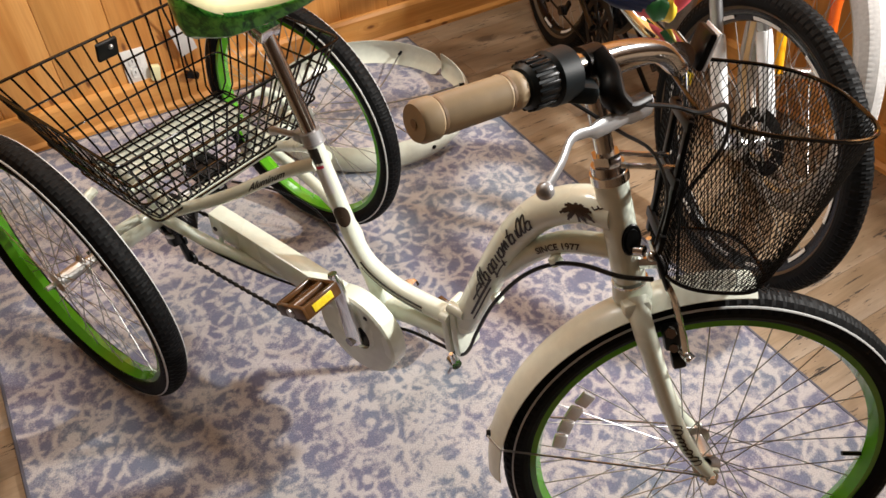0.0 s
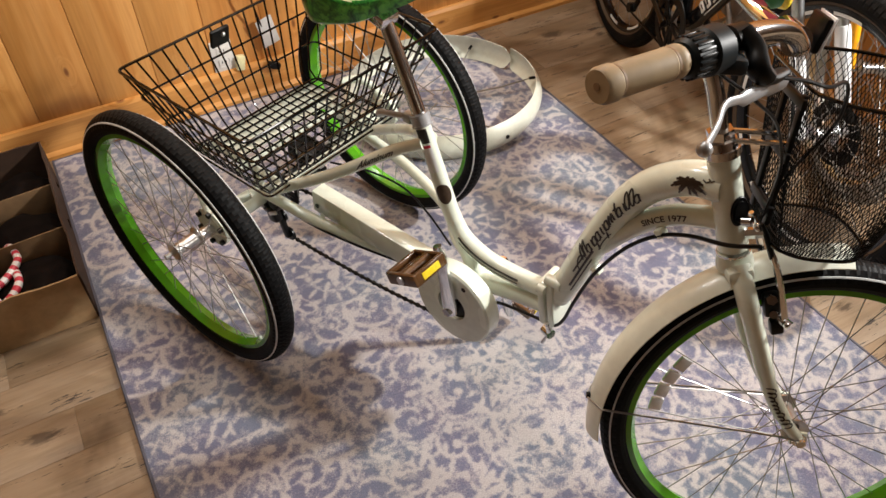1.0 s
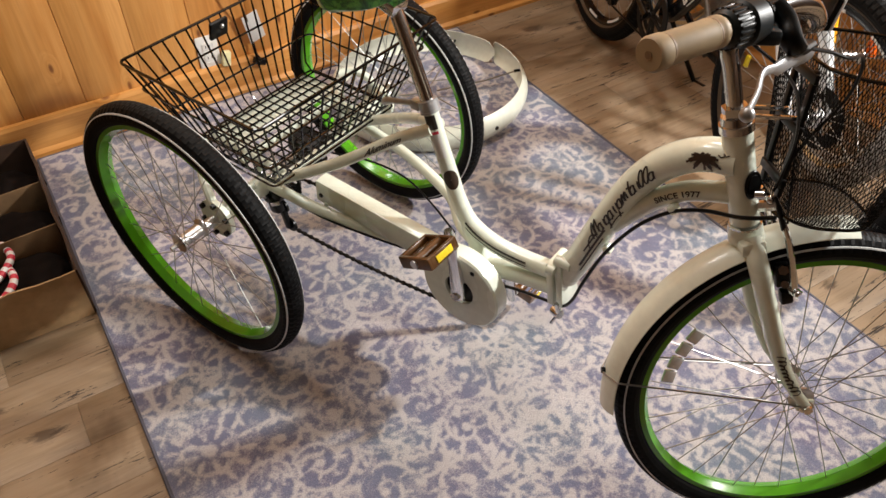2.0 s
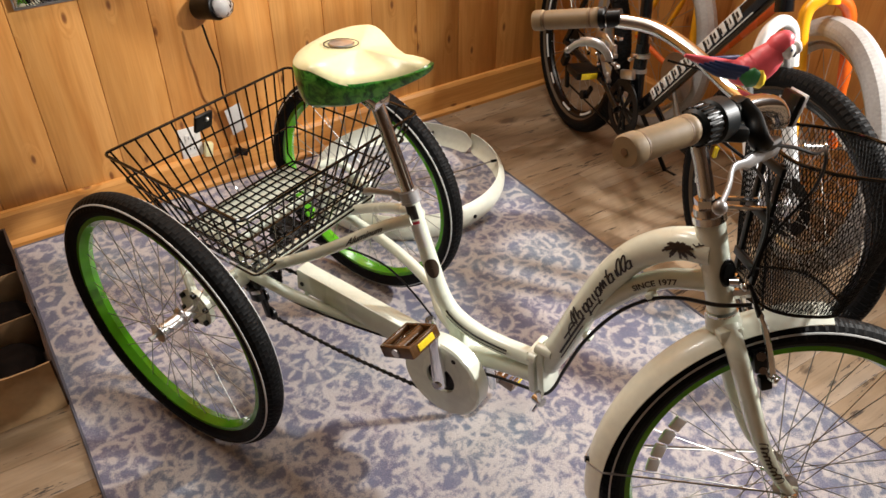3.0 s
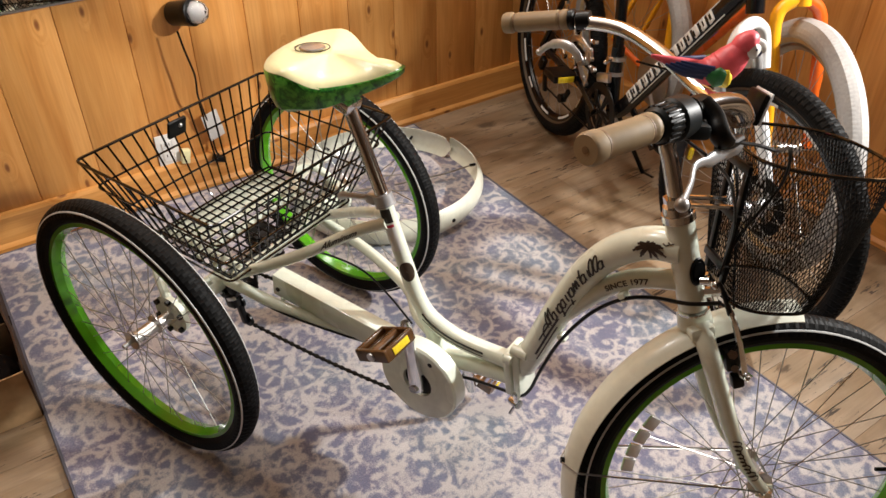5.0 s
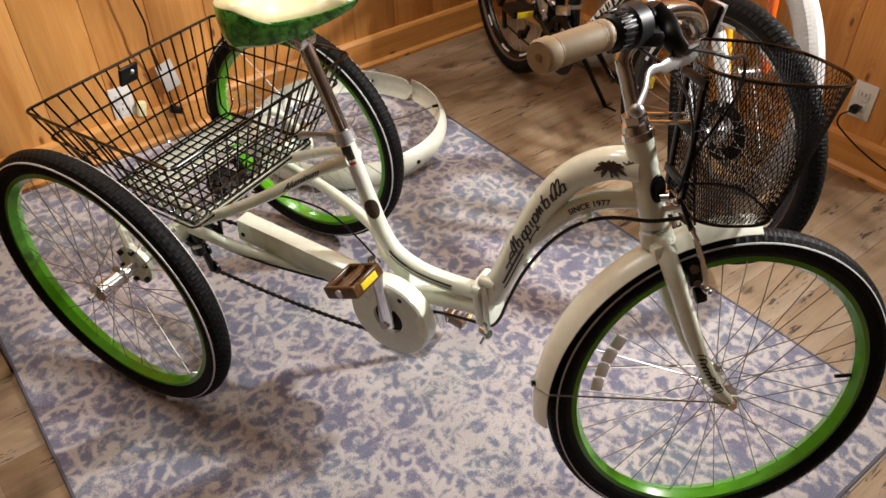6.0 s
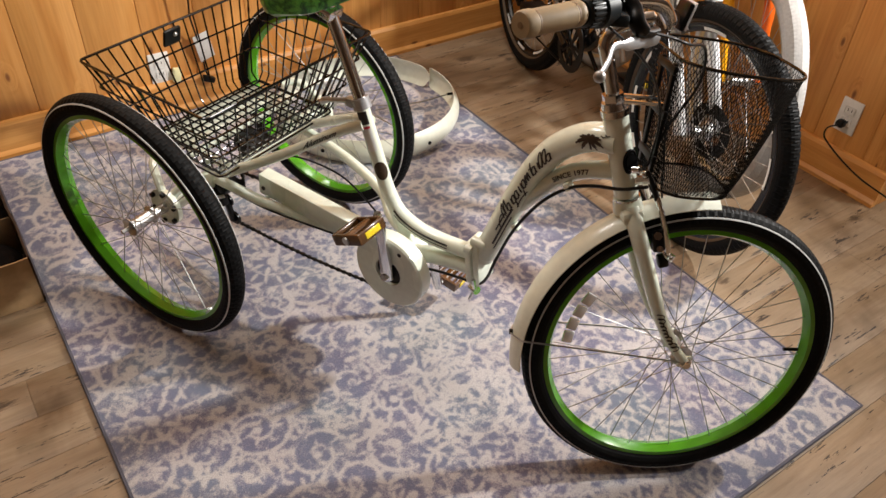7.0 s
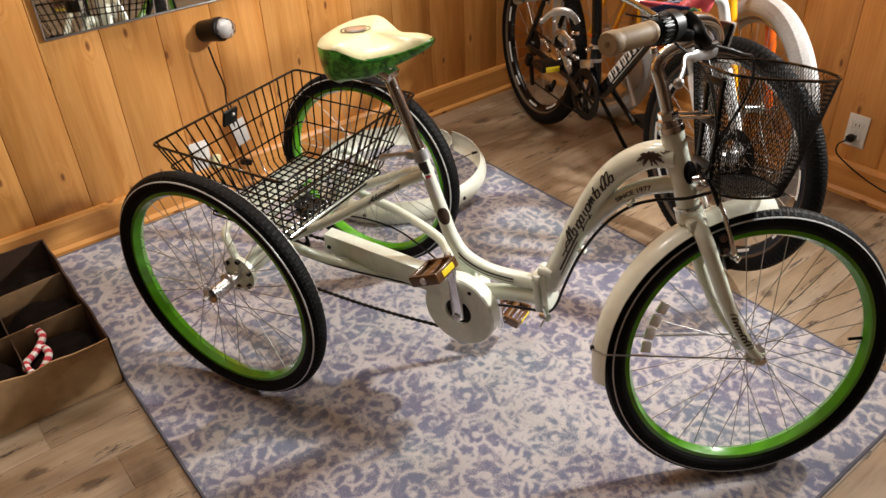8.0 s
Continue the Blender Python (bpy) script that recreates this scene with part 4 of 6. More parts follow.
    cyl(bm, low, up, 0.0138, 20)
    part("seat_post", bm, CHROME, trike, "chrome seat post")
    bm = bmn()
    box(bm, (0.314, 0, 0.790), (0.040, 0.044, 0.026), pose(0, 0, 0, 0, 18, 0), 0.005)
    part("saddle_clamp", bm, CHROME, trike, "chrome saddle clamp")
    bm = bmn()
    d = (up - low).normalized()
    cyl(bm, low - d * 0.008, low + d * 0.012, 0.0198, 22)
    cyl(bm, low - d * 0.012, low - d * 0.008, 0.0212, 22)
    box(bm, (0.366, -0.004, 0.600), (0.022, 0.022, 0.020), None, 0.003)
    tube(bm, catmull([(0.360, -0.010, 0.602), (0.325, -0.006, 0.590), (0.285, 0.004, 0.572), (0.268, 0.010, 0.560)], 5), [0.0062] * 10 + [0.0085] * 6, 8)
    part("post_clamp", bm, SATIN, trike, "chrome quick-release seat clamp with lever")


make_seat()


def make_rear():
    for s, off in ((-1, -0.351), (1, 0.299)):
        w = wheel("rear_wheel", trike, REAR @ Matrix.Translation((0.0, off, WHEEL_Z)), 0.2890, 0.0235, 0.253, LIME, RUBBER, wide=1.12, rim_w=0.016, stripe=0.2990, spokes=36, label="rear wheel with lime green rim and black tyre")
    bm = bmn()
    tube(bm, [(0.004, -0.362, WHEEL_Z), (0.004, 0.320, WHEEL_Z)], 0.0125, 16)
    part("axle", bm, ALLOY, trike, "bright steel rear axle", REAR)
    for s in (-1, 1):
        bm = bmn()
        tube(bm, [(0.004, s * 0.125, WHEEL_Z), (0.004, s * 0.262, WHEEL_Z)], [0.024, 0.023], 18)
        tube(bm, [(0.004, s * 0.262, WHEEL_Z), (0.004, s * 0.285, WHEEL_Z)], [0.030, 0.034], 18)
        tube(bm, catmull([(0.010, s * 0.280, WHEEL_Z + 0.012), (-0.015, s * 0.272, WHEEL_Z + 0.060), (-0.050, s * 0.250, WHEEL_Z + 0.085), (-0.070, s * 0.215, WHEEL_Z + 0.085)], 5), 0.0105, 10)
        tube(bm, catmull([(0.010, s * 0.280, WHEEL_Z + 0.012), (0.036, s * 0.250, WHEEL_Z + 0.052), (0.060, s * 0.205, WHEEL_Z + 0.070)], 5), 0.0105, 10)
        housing = part("axle_housing", bm, CREAM, trike, "cream axle housing with mounting plate", REAR)
        for k in range(6):
            bm = bmn()
            a = radians(20 + k * 60)
            c = Vector((0.004 + 0.040 * math.cos(a), s * 0.286, WHEEL_Z + 0.040 * math.sin(a)))
            cyl(bm, c - Vector((0, s * 0.012, 0)), c + Vector((0, s * 0.006, 0)), 0.0062, 8)
            part("bolt", bm, BLACK, housing, "black plate bolt")
        bm = bmn()
        lathe(bm, [(0.013, s * 0.272), (0.047, s * 0.272), (0.047, s * 0.284), (0.013, s * 0.284)], 28)
        part("plate", bm, CREAM, housing, "", Matrix.Translation((0.004, 0, WHEEL_Z)))
    # carrier under the basket
    bm = bmn()
    z = 0.383
    for y in (-0.135, 0.135):
        tube(bm, [(-0.155, y, z), (0.110, y, z)], 0.0115, 10)
    for x in (-0.150, -0.02, 0.100):
        tube(bm, [(x, -0.165, z), (x, 0.165, z)], 0.0115, 10)
    carrier = part("carrier", bm, CREAM, trike, "cream tubular basket carrier")
    bm = bmn()
    box(bm, (-0.090, 0.02, z + 0.010), (0.10, 0.30, 0.004), None, 0.001)
    part("carrier_plate", bm, CREAM, carrier)
    for s in (-1, 1):
        bm = bmn()
        tube(bm, [(0.004, s * 0.135, WHEEL_Z), (0.0, s * 0.135, z)], 0.0105, 10)
        part("strut", bm, CREAM, carrier)
    bm = bmn()
    box(bm, (0.020, 0.000, 0.356), (0.072, 0.066, 0.040), pose(0, 0, 0, 0, 8, 4), 0.008)
    box(bm, (0.066, -0.022, 0.340), (0.040, 0.040, 0.030), pose(0, 0, 0, 0, 20, 0), 0.006)
    cyl(bm, (0.045, -0.050, 0.352), (0.045, 0.050, 0.352), 0.011, 12)
    block = part("brake_block", bm, BLACK, trike, "black brake housing on the axle")
    bm = bmn()
    box(bm, (0.078, -0.020, 0.362), (0.030, 0.012, 0.006), pose(0, 0, 0, 0, 20, 0), 0.001)
    part("brake_clip", bm, ALLOY, block, "bright cable clip")
    part("cable", tube(bmn(), catmull([(0.085, 0.010, 0.350), (0.150, 0.070, 0.318), (0.230, 0.098, 0.290), (0.320, 0.080, 0.272), (0.420, 0.040, 0.262)], 6), 0.0026, 7), CABLE, trike, "black cable along the far stay")
    # freewheel, derailleur, chain
    bm = bmn()
    for k, r in enumerate((0.048, 0.042, 0.037, 0.032, 0.028)):
        n = 44
        prof = [(r - 0.010, -0.0012), (r, -0.0009), (r, 0.0009), (r - 0.010, 0.0012)]
        b2 = lathe(bmn(), prof, n)
        for v in b2.verts:
            rr = math.hypot(v.co.x, v.co.z)
            if rr > r - 0.001 and round(math.atan2(v.co.z, v.co.x) / math.tau * n) % 2:
                v.co.x *= 0.93
                v.co.z *= 0.93
            v.co.y += -0.100 + 0.0045 * k
        me = bpy.data.meshes.new("t")
        b2.to_mesh(me)
        b2.free()
        bm.from_mesh(me)
        bpy.data.meshes.remove(me)
    part("freewheel", bm, CHAIN_STEEL, trike, "dark toothed freewheel", Matrix.Translation((0.045, 0, 0.318)))
    bm = bmn()
    box(bm, (0.040, -0.128, 0.306), (0.048, 0.034, 0.030), pose(0, 0, 0, 0, 30, 0), 0.005)
    box(bm, (0.004, -0.130, 0.286), (0.044, 0.030, 0.028), pose(0, 0, 0, 0, 36, 0), 0.005)
    box(bm, (0.034, -0.136, 0.270), (0.030, 0.022, 0.046), pose(0, 0, 0, 0, -12, 0), 0.005)
    box(bm, (0.044, -0.124, 0.232), (0.017, 0.012, 0.078), pose(0, 0, 0, 0, -14, 0), 0.003)
    cyl(bm, (0.020, -0.150, 0.292), (0.020, -0.118, 0.292), 0.012, 10)
    for x, zz in ((0.036, 0.250), (0.054, 0.202)):
        bb = lathe(bmn(), [(0.004, -0.004), (0.018, -0.003), (0.018, 0.003), (0.004, 0.004)], 22)
        for v in bb.verts:
            v.co += Vector((x, -0.118, zz))
        me = bpy.data.meshes.new("t")
        bb.to_mesh(me)
        bb.free()
        bm.from_mesh(me)
        bpy.data.meshes.remove(me)
    mech = part("derailleur", bm, BLACK, trike, "black rear derailleur")
    bm = bmn()
    box(bm, (0.050, -0.149, 0.284), (0.034, 0.004, 0.009), pose(0, 0, 0, 0, -32, 0), 0.001)
    cyl(bm, (0.020, -0.1505, 0.292), (0.020, -0.153, 0.292), 0.005, 8)
    part("link_plate", bm, ALLOY, mech, "silver link plate")

    def chain(a, b):
        bm = bmn()
        a, b = Vector(a), Vector(b)
        n = int((b - a).length / 0.0088)
        d = (b - a).normalized()
        rot = d.to_track_quat("X", "Z").to_matrix().to_4x4()
        for i in range(n):
            c = a.lerp(b, (i + 0.5) / n) + Vector((0, 0, -0.010 * math.sin(math.pi * (i + 0.5) / n)))
            w = 0.0084 if i % 2 else 0.0056
            box(bm, c, (0.0096, w, 0.0080 if i % 2 else 0.0064), rot, 0.0018)
        return part("chain", bm, CHAIN_STEEL, trike, "dark roller chain")

    chain((0.058, -0.114, 0.188), (0.505, -0.070, 0.172))
    chain((0.060, -0.098, 0.352), (0.160, -0.080, 0.345))
    # chain guard: disc with a dark centre and a long box to the rear
    bm = bmn()
    lathe(bm, [(0.036, -0.020), (0.092, -0.020), (0.096, -0.016), (0.096, 0.016), (0.092, 0.020), (0.036, 0.020)], 48)
    for v in bm.verts:
        v.co += Vector((0.527, -0.066, 0.248))
    guard = part("chain_guard", bm, CREAM, trike, "cream chain guard with round front and long box", smooth=40)
    bm = bmn()
    a, b = Vector((0.140, -0.082, 0.338)), Vector((0.515, -0.066, 0.304))
    d = (b - a).normalized()
    box(bm, (a + b) / 2, ((b - a).length, 0.037, 0.058), d.to_track_quat("X", "Z").to_matrix().to_4x4(), 0.004)
    part("guard_box", bm, CREAM, guard)
    for c in ((0.156, -0.099, 0.330), (0.560, -0.0835, 0.316)):
        part("screw", cyl(bmn(), c, (c[0], c[1] - 0.003, c[2]), 0.0055, 10), BLACK, guard, "black guard screw")
    bm = bmn()
    tube(bm, [(0.165, -0.088, 0.318), (0.170, -0.112, 0.292)], 0.006, 8)
    part("guard_bracket", bm, CREAM, guard)
    bm = bmn()
    lathe(bm, [(0.006, -0.010), (0.037, -0.008), (0.037, 0.004), (0.006, 0.006)], 36)
    for v in bm.verts:
        v.co += Vector((0.527, -0.070, 0.248))
    part("chainring", bm, CHAIN_STEEL, trike, "dark chainring inside the guard")
    # cranks and pedals
    for s, tip in ((-1, Vector((0.522, -0.112, 0.424))), (1, Vector((0.552, 0.088, 0.092)))):
        bm = bmn()
        c = Vector((0.534, -0.094 if s < 0 else 0.070, 0.252))
        d = tip - c
        tube(bm, [c - d * 0.09, c + d * 0.08, c + d * 0.5, c + d * 0.93, c + d * 1.06], [0.0135, 0.0165, 0.0120, 0.0125, 0.0085], 12, squash=0.72)
        arm = part("crank", bm, CHROME, trike, "chrome crank arm")
        bm = bmn()
        cyl(bm, c + Vector((0, s * 0.008, 0)), c + Vector((0, s * 0.017, 0)), 0.0105, 6)
        part("crank_bolt", bm, CHROME, arm)
        tilt = Matrix.Translation(tip + Vector((0, s * 0.062, 0))) @ pose(0, 0, 0, 0, -26 if s < 0 else 10, 0) @ Matrix.Diagonal((0.92, 0.86, 1, 1))
        bm = bmn()
        lathe(bm, [(0.0055, -0.043), (0.013, -0.043), (0.013, 0.043), (0.0055, 0.043)], 12)
        part("pedal_barrel", bm, BROWN, arm, "translucent brown plastic pedal barrel", tilt)
        for y in (-0.043, 0.043):
            part("pedal_end", box(bmn(), (0, y, 0), (0.088, 0.010, 0.026), None, 0.003), BROWN, arm, "", tilt)
        for x in (-0.040, 0.040):
            part("pedal_edge", box(bmn(), (x, 0, 0), (0.010, 0.084, 0.026), None, 0.003), BROWN, arm, "", tilt)
        for x in (-0.024, 0.024):
            part("pedal_rib", box(bmn(), (x, 0, -0.002), (0.005, 0.080, 0.014), None, 0.001), BROWN, arm, "", tilt)
        part("pedal_spindle", cyl(bmn(), (0, -s * 0.060, 0), (0, s * 0.040, 0), 0.0050, 8), ALLOY, arm, "", tilt)
        for x in (-1, 1):
            bm = bmn()
            box(bm, (x * 0.0458, 0, 0), (0.003, 0.052, 0.014), None, 0.001)
            part("reflector", bm, AMBER, arm, "amber pedal reflector", tilt)
        bm = bmn()
        cyl(bm, (0, s * 0.046, 0), (0, s * 0.052, 0), 0.009, 10)
        part("pedal_cap", bm, ALLOY, arm, "", tilt)
    return None


make_rear()


def make_rear_basket():
    """Open wire basket, wider at the top, on the carrier; each wire is a piece of its own."""
    top = dict(x0=-0.212, x1=0.205, y=0.268, z=0.615)
    low = dict(x0=-0.150, x1=0.125, y=0.195, z=0.398)

    def at(h):
        f = (h - low["z"]) / (top["z"] - low["z"])
        return tuple(low[k] + (top[k] - low[k]) * f for k in ("x0", "x1", "y"))

    def loop(h, grow=0.0):
        x0, x1, y = at(h)
        x0, x1, y = x0 - grow, x1 + grow, y + grow
        c = 0.016
        pts = []
        for cx, cy, a0 in ((x1 - c, y - c, 0), (x0 + c, y - c, 90), (x0 + c, -y + c, 180), (x1 - c, -y + c, 270)):
            pts += [(cx + c * math.cos(radians(a0 + k * 30)), cy + c * math.sin(radians(a0 + k * 30)), h) for k in range(4)]
        return pts

    basket = part("rear_basket", tube(bmn(), loop(top["z"]), 0.0034, 8, closed=True), BLACK_WIRE, trike, "black coated wire rear basket, empty")
    for h in (0.548, 0.478):
        part("ring_wire", tube(bmn(), loop(h, 0.003), 0.0025, 7, closed=True), BLACK_WIRE, basket)
    part("ring_wire", tube(bmn(), loop(low["z"]), 0.0026, 7, closed=True), BLACK_WIRE, basket)
    wr = 0.0023
    # long hoops: down one side, across the bottom, up the other
    x0t, x1t, yt = at(top["z"])
    x0b, x1b, yb = at(low["z"])
    n = 11
    for i in range(n):
        f = (i + 0.5) / n
        xt, xb = x0t + (x1t - x0t) * f, x0b + (x1b - x0b) * f
        pts = [(xt, -yt, top["z"]), (xb, -yb - 0.008, low["z"] + 0.024), (xb, -yb + 0.010, low["z"]), (xb, yb - 0.010, low["z"]), (xb, yb + 0.008, low["z"] + 0.024), (xt, yt, top["z"])]
        part("wire", tube(bmn(), pts, wr, 6), BLACK_WIRE, basket)
    n = 17
    for i in range(n):
        f = (i + 0.5) / n
        yyt, yyb = -yt + 2 * yt * f, -yb + 2 * yb * f
        pts = [(x0t, yyt, top["z"]), (x0b - 0.008, yyb, low["z"] + 0.024), (x0b + 0.010, yyb, low["z"] + 0.0045), (x1b - 0.010, yyb, low["z"] + 0.0045), (x1b + 0.008, yyb, low["z"] + 0.024), (x1t, yyt, top["z"])]
        part("wire", tube(bmn(), pts, wr, 6), BLACK_WIRE, basket)
    bm = bmn()
    box(bm, (-0.196, -0.022, 0.590), (0.010, 0.050, 0.046), pose(0, 0, 0, 0, 16, 0), 0.004)
    part("reflector_back", bm, BLACK, basket, "black back of a clipped-on reflector")
    bm = bmn()
    ball(bm, (-0.1895, -0.016, 0.596), 0.006)
    part("reflector_screw", bm, ALLOY, basket, "small bright screw")


make_rear_basket()


def make_front():
    A = FRONT_AXLE
    w = wheel("front_wheel", trike, TURNED @ Matrix.Translation(A), 0.2905, 0.0235, 0.2545, LIME, RUBBER, wide=1.12, rim_w=0.016, stripe=0.3005, spokes=36, label="front wheel with lime green rim and black tyre", valve_at=radians(2))
    # white spoke reflector
    bm = bmn()
    for k in range(4):
        a = radians(152 + k * 7.6)
        box(bm, (0.230 * math.cos(a), -0.012, 0.230 * math.sin(a)), (0.021, 0.007, 0.026), Matrix.Rotation(-a + radians(0), 4, "Y"), 0.002)
    part("spoke_reflector", bm, BRIGHT, w, "white clip-on spoke reflector")
    for s in (-1, 1):
        bm = bmn()
        tube(bm, catmull([(1.016, s * 0.018, 0.618), (1.030, s * 0.044, 0.580), (1.062, s * 0.049, 0.510), (1.107, s * 0.049, 0.415), (1.150, s * 0.048, 0.348), (A.x, s * 0.048, A.z)], 5), [0.0175] * 8 + [0.0165] * 6 + [0.0145] * 6 + [0.012] * 6, 14, squash=0.8)
        box(bm, (A.x, s * 0.048, A.z), (0.026, 0.007, 0.026), None, 0.003)
        fork = turned_part("fork_blade", bm, CREAM, "cream fork blade")
        bm = bmn()
        cyl(bm, (A.x, s * 0.044, A.z), (A.x, s * 0.064, A.z), 0.0085, 6)
        cyl(bm, (A.x, s * 0.052, A.z), (A.x, s * 0.055, A.z), 0.0125, 14)
        part("axle_nut", bm, CHROME, fork)
        if s < 0:
            path = [(1.072, -0.049, 0.490), (1.107, -0.049, 0.415), (1.150, -0.048, 0.348), (1.179, -0.048, 0.312)]
            bm = bmn()
            line = []
            for i, h in enumerate((1.7, 1.5, 0.8, 1.0, 0.9, 0.8, 1.3, 0.9, 1.7, 1.8)):
                for k in range(12):
                    a = math.tau * k / 12
                    w = -0.006 + 0.0038 * h * (1 - math.cos(a))
                    line.append((0.070 + (i + k / 12) * 0.0092 - 0.0034 * math.sin(a) + (w + 0.006) * 0.4, w))
            strip(bm, path, 0.0138, 0.0, line, 0.0026)
            part("script_flourish", bm, INK, fork, "small black script flourish")
    bm = bmn()
    cyl(bm, PIVOT - AXIS * 0.080, PIVOT - AXIS * 0.108, 0.0245, 20, 0.028)
    box(bm, PIVOT - AXIS * 0.108, (0.040, 0.080, 0.026), Matrix.Rotation(-RAKE, 4, "Y"), 0.009)
    turned_part("fork_crown", bm, CREAM, "cream fork crown")
    # mudguard
    bm = bmn()
    arc_guard(bm, 0.338, 0.034, 0.016, radians(91), radians(190), 44)
    guard = part("mudguard", bm, CREAM_GUARD, trike, "cream front mudguard", TURNED @ Matrix.Translation(A))
    bolt = Vector((0.338 * math.cos(radians(177)), 0, 0.338 * math.sin(radians(177))))
    for s in (-1, 1):
        bm = bmn()
        tube(bm, [bolt + Vector((-0.004, s * 0.006, 0)), bolt + Vector((0.014, s * 0.038, 0.004)), (-0.030, s * 0.053, 0.004), (0.0, s * 0.057, 0.0)], 0.0017, 6)
        part("stay_wire", bm, STEEL, guard, "steel mudguard stay")
    bm = bmn()
    cyl(bm, bolt + Vector((-0.006, 0, 0)), bolt + Vector((0.002, 0, 0)), 0.0055, 8)
    part("stay_bolt", bm, BLACK, guard)
    # rim brake: chrome arms with dark pads, and the noodle with its rubber boot
    for s in (-1, 1):
        bm = bmn()
        tube(bm, catmull([(1.036, s * 0.040, 0.676), (1.050, s * 0.042, 0.650), (1.062, s * 0.043, 0.628), (1.080, s * 0.043, 0.585), (1.096, s * 0.042, 0.541)], 4), [0.0040] * 4 + [0.0052] * 9 + [0.0062] * 4, 10)
        cyl(bm, (1.090, s * 0.036, 0.543), (1.104, s * 0.050, 0.537), 0.0075, 10)
        ball(bm, (1.096, s * 0.052, 0.541), 0.0055, 10, 8)
        arm = turned_part("brake_arm", bm, CHROME, "chrome rim brake arm")
        bm = bmn()
        box(bm, (1.072, s * 0.036, 0.566), (0.024, 0.018, 0.040), pose(0, 0, 0, 0, -18, 0), 0.005)
        box(bm, (1.090, s * 0.036, 0.527), (0.020, 0.016, 0.026), pose(0, 0, 0, 0, -18, 0), 0.004)
        part("brake_pad", bm, BLACK, arm, "black brake pad and pivot")
        bm = bmn()
        cyl(bm, (1.066, s * 0.046, 0.582), (1.063, s * 0.054, 0.584), 0.0080, 6)
        cyl(bm, (1.076, s * 0.046, 0.556), (1.073, s * 0.053, 0.558), 0.0062, 10)
        part("pad_nut", bm, CHROME, arm, "chrome pad nut")
    bm = bmn()
    tube(bm, catmull([(1.022, -0.038, 0.700), (1.030, -0.040, 0.688), (1.040, -0.041, 0.668), (1.050, -0.042, 0.648)], 4), [0.0032] * 5 + [0.0044] * 4 + [0.0048] * 4, 10)
    turned_part("cable_boot", bm, BLACK, "black rubber cable boot")
    bm = bmn()
    cyl(bm, (1.012, -0.018, 0.672), (1.034, -0.026, 0.680), 0.0085, 6)
    cyl(bm, (1.000, -0.026, 0.696), (1.010, -0.034, 0.700), 0.0075, 12)
    ball(bm, (1.022, -0.030, 0.690), 0.0068, 10, 8)
    turned_part("mudguard_bolt", bm, CHROME, "chrome crown bolt")
    # stem and handlebar
    bm = bmn()
    top = PIVOT + AXIS * 0.082
    cyl(bm, top, top + AXIS * 0.020, 0.0235, 22, 0.021)
    cyl(bm, top + AXIS * 0.020, top + AXIS * 0.034, 0.019, 6)
    tube(bm, catmull([top + AXIS * 0.030, top + AXIS * 0.085, top + AXIS * 0.120, top + AXIS * 0.140 + Vector((0.020, 0, 0.006)), (0.975, 0, 0.946), (1.000, 0, 0.948)], 5), 0.0120, 16)
    cyl(bm, (1.002, -0.024, 0.950), (1.002, 0.024, 0.950), 0.0195, 18)
    cyl(bm, top + AXIS * 0.146, top + AXIS * 0.156, 0.007, 6)
    turned_part("stem", bm, CHROME, "chrome quill stem")
    left = [(1.003, 0.0, 0.948), (1.001, 0.040, 0.948), (0.985, 0.095, 0.957), (0.946, 0.168, 0.992), (0.897, 0.238, 1.016), (0.832, 0.286, 1.017), (0.778, 0.316, 1.012), (0.722, 0.343, 1.000)]
    right = [(0.718, -0.323, 0.983), (0.760, -0.292, 0.988), (0.802, -0.260, 0.992), (0.848, -0.222, 0.999), (0.900, -0.176, 1.001), (0.945, -0.134, 0.991), (0.978, -0.092, 0.966), (0.998, -0.045, 0.949)]
    line = catmull(right + left, 5)
    bar = turned_part("handlebar", tube(bmn(), line, 0.0116, 14), CHROME, "swept chrome handlebar")
    for s in (-1, 1):
        a, b = (Vector((0.800, -0.262, 0.992)), Vector((0.716, -0.325, 0.983))) if s < 0 else (Vector((0.820, 0.293, 1.019)), Vector((0.718, 0.344, 0.999)))
        d = (b - a).normalized()
        bm = bmn()
        ln = (b - a).length
        pts = [0, 0.004, 0.010, 0.0125, 0.0165, 0.019, 0.022, ln - 0.026, ln - 0.023, ln - 0.020, ln - 0.017, ln - 0.004, ln]
        rad = [0.0150, 0.0170, 0.0170, 0.0156, 0.0156, 0.0170, 0.0164, 0.0166, 0.0153, 0.0153, 0.0177, 0.0177, 0.0155]
        tube(bm, [a + d * u for u in pts], rad, 20)
        part("grip", bm, TAN, bar, "tan rubber handlebar grip")
        bm = bmn()
        cyl(bm, b - d * 0.001, b + d * 0.0008, 0.0040, 10)
        part("grip_hole", bm, TAN_DARK, bar)
        for u in (0.0145, ln - 0.0215):
            bm = bmn()
            cyl(bm, a + d * (u - 0.0014), a + d * (u + 0.0014), 0.0159, 20)
            part("grip_groove", bm, TAN_DARK, bar, "dark groove round the grip")
        if s > 0:
            bm = bmn()
            tube(bm, [a - d * 0.012, a - d * 0.009, a - d * 0.001, a + d * 0.001], [0.0140, 0.0175, 0.0175, 0.0150], 18)
            part("grip_collar", bm, BLACK, bar, "black collar at the end of the grip")
        # shifter drum on the chain side, plain perch on the other
        c = a - d * 0.003
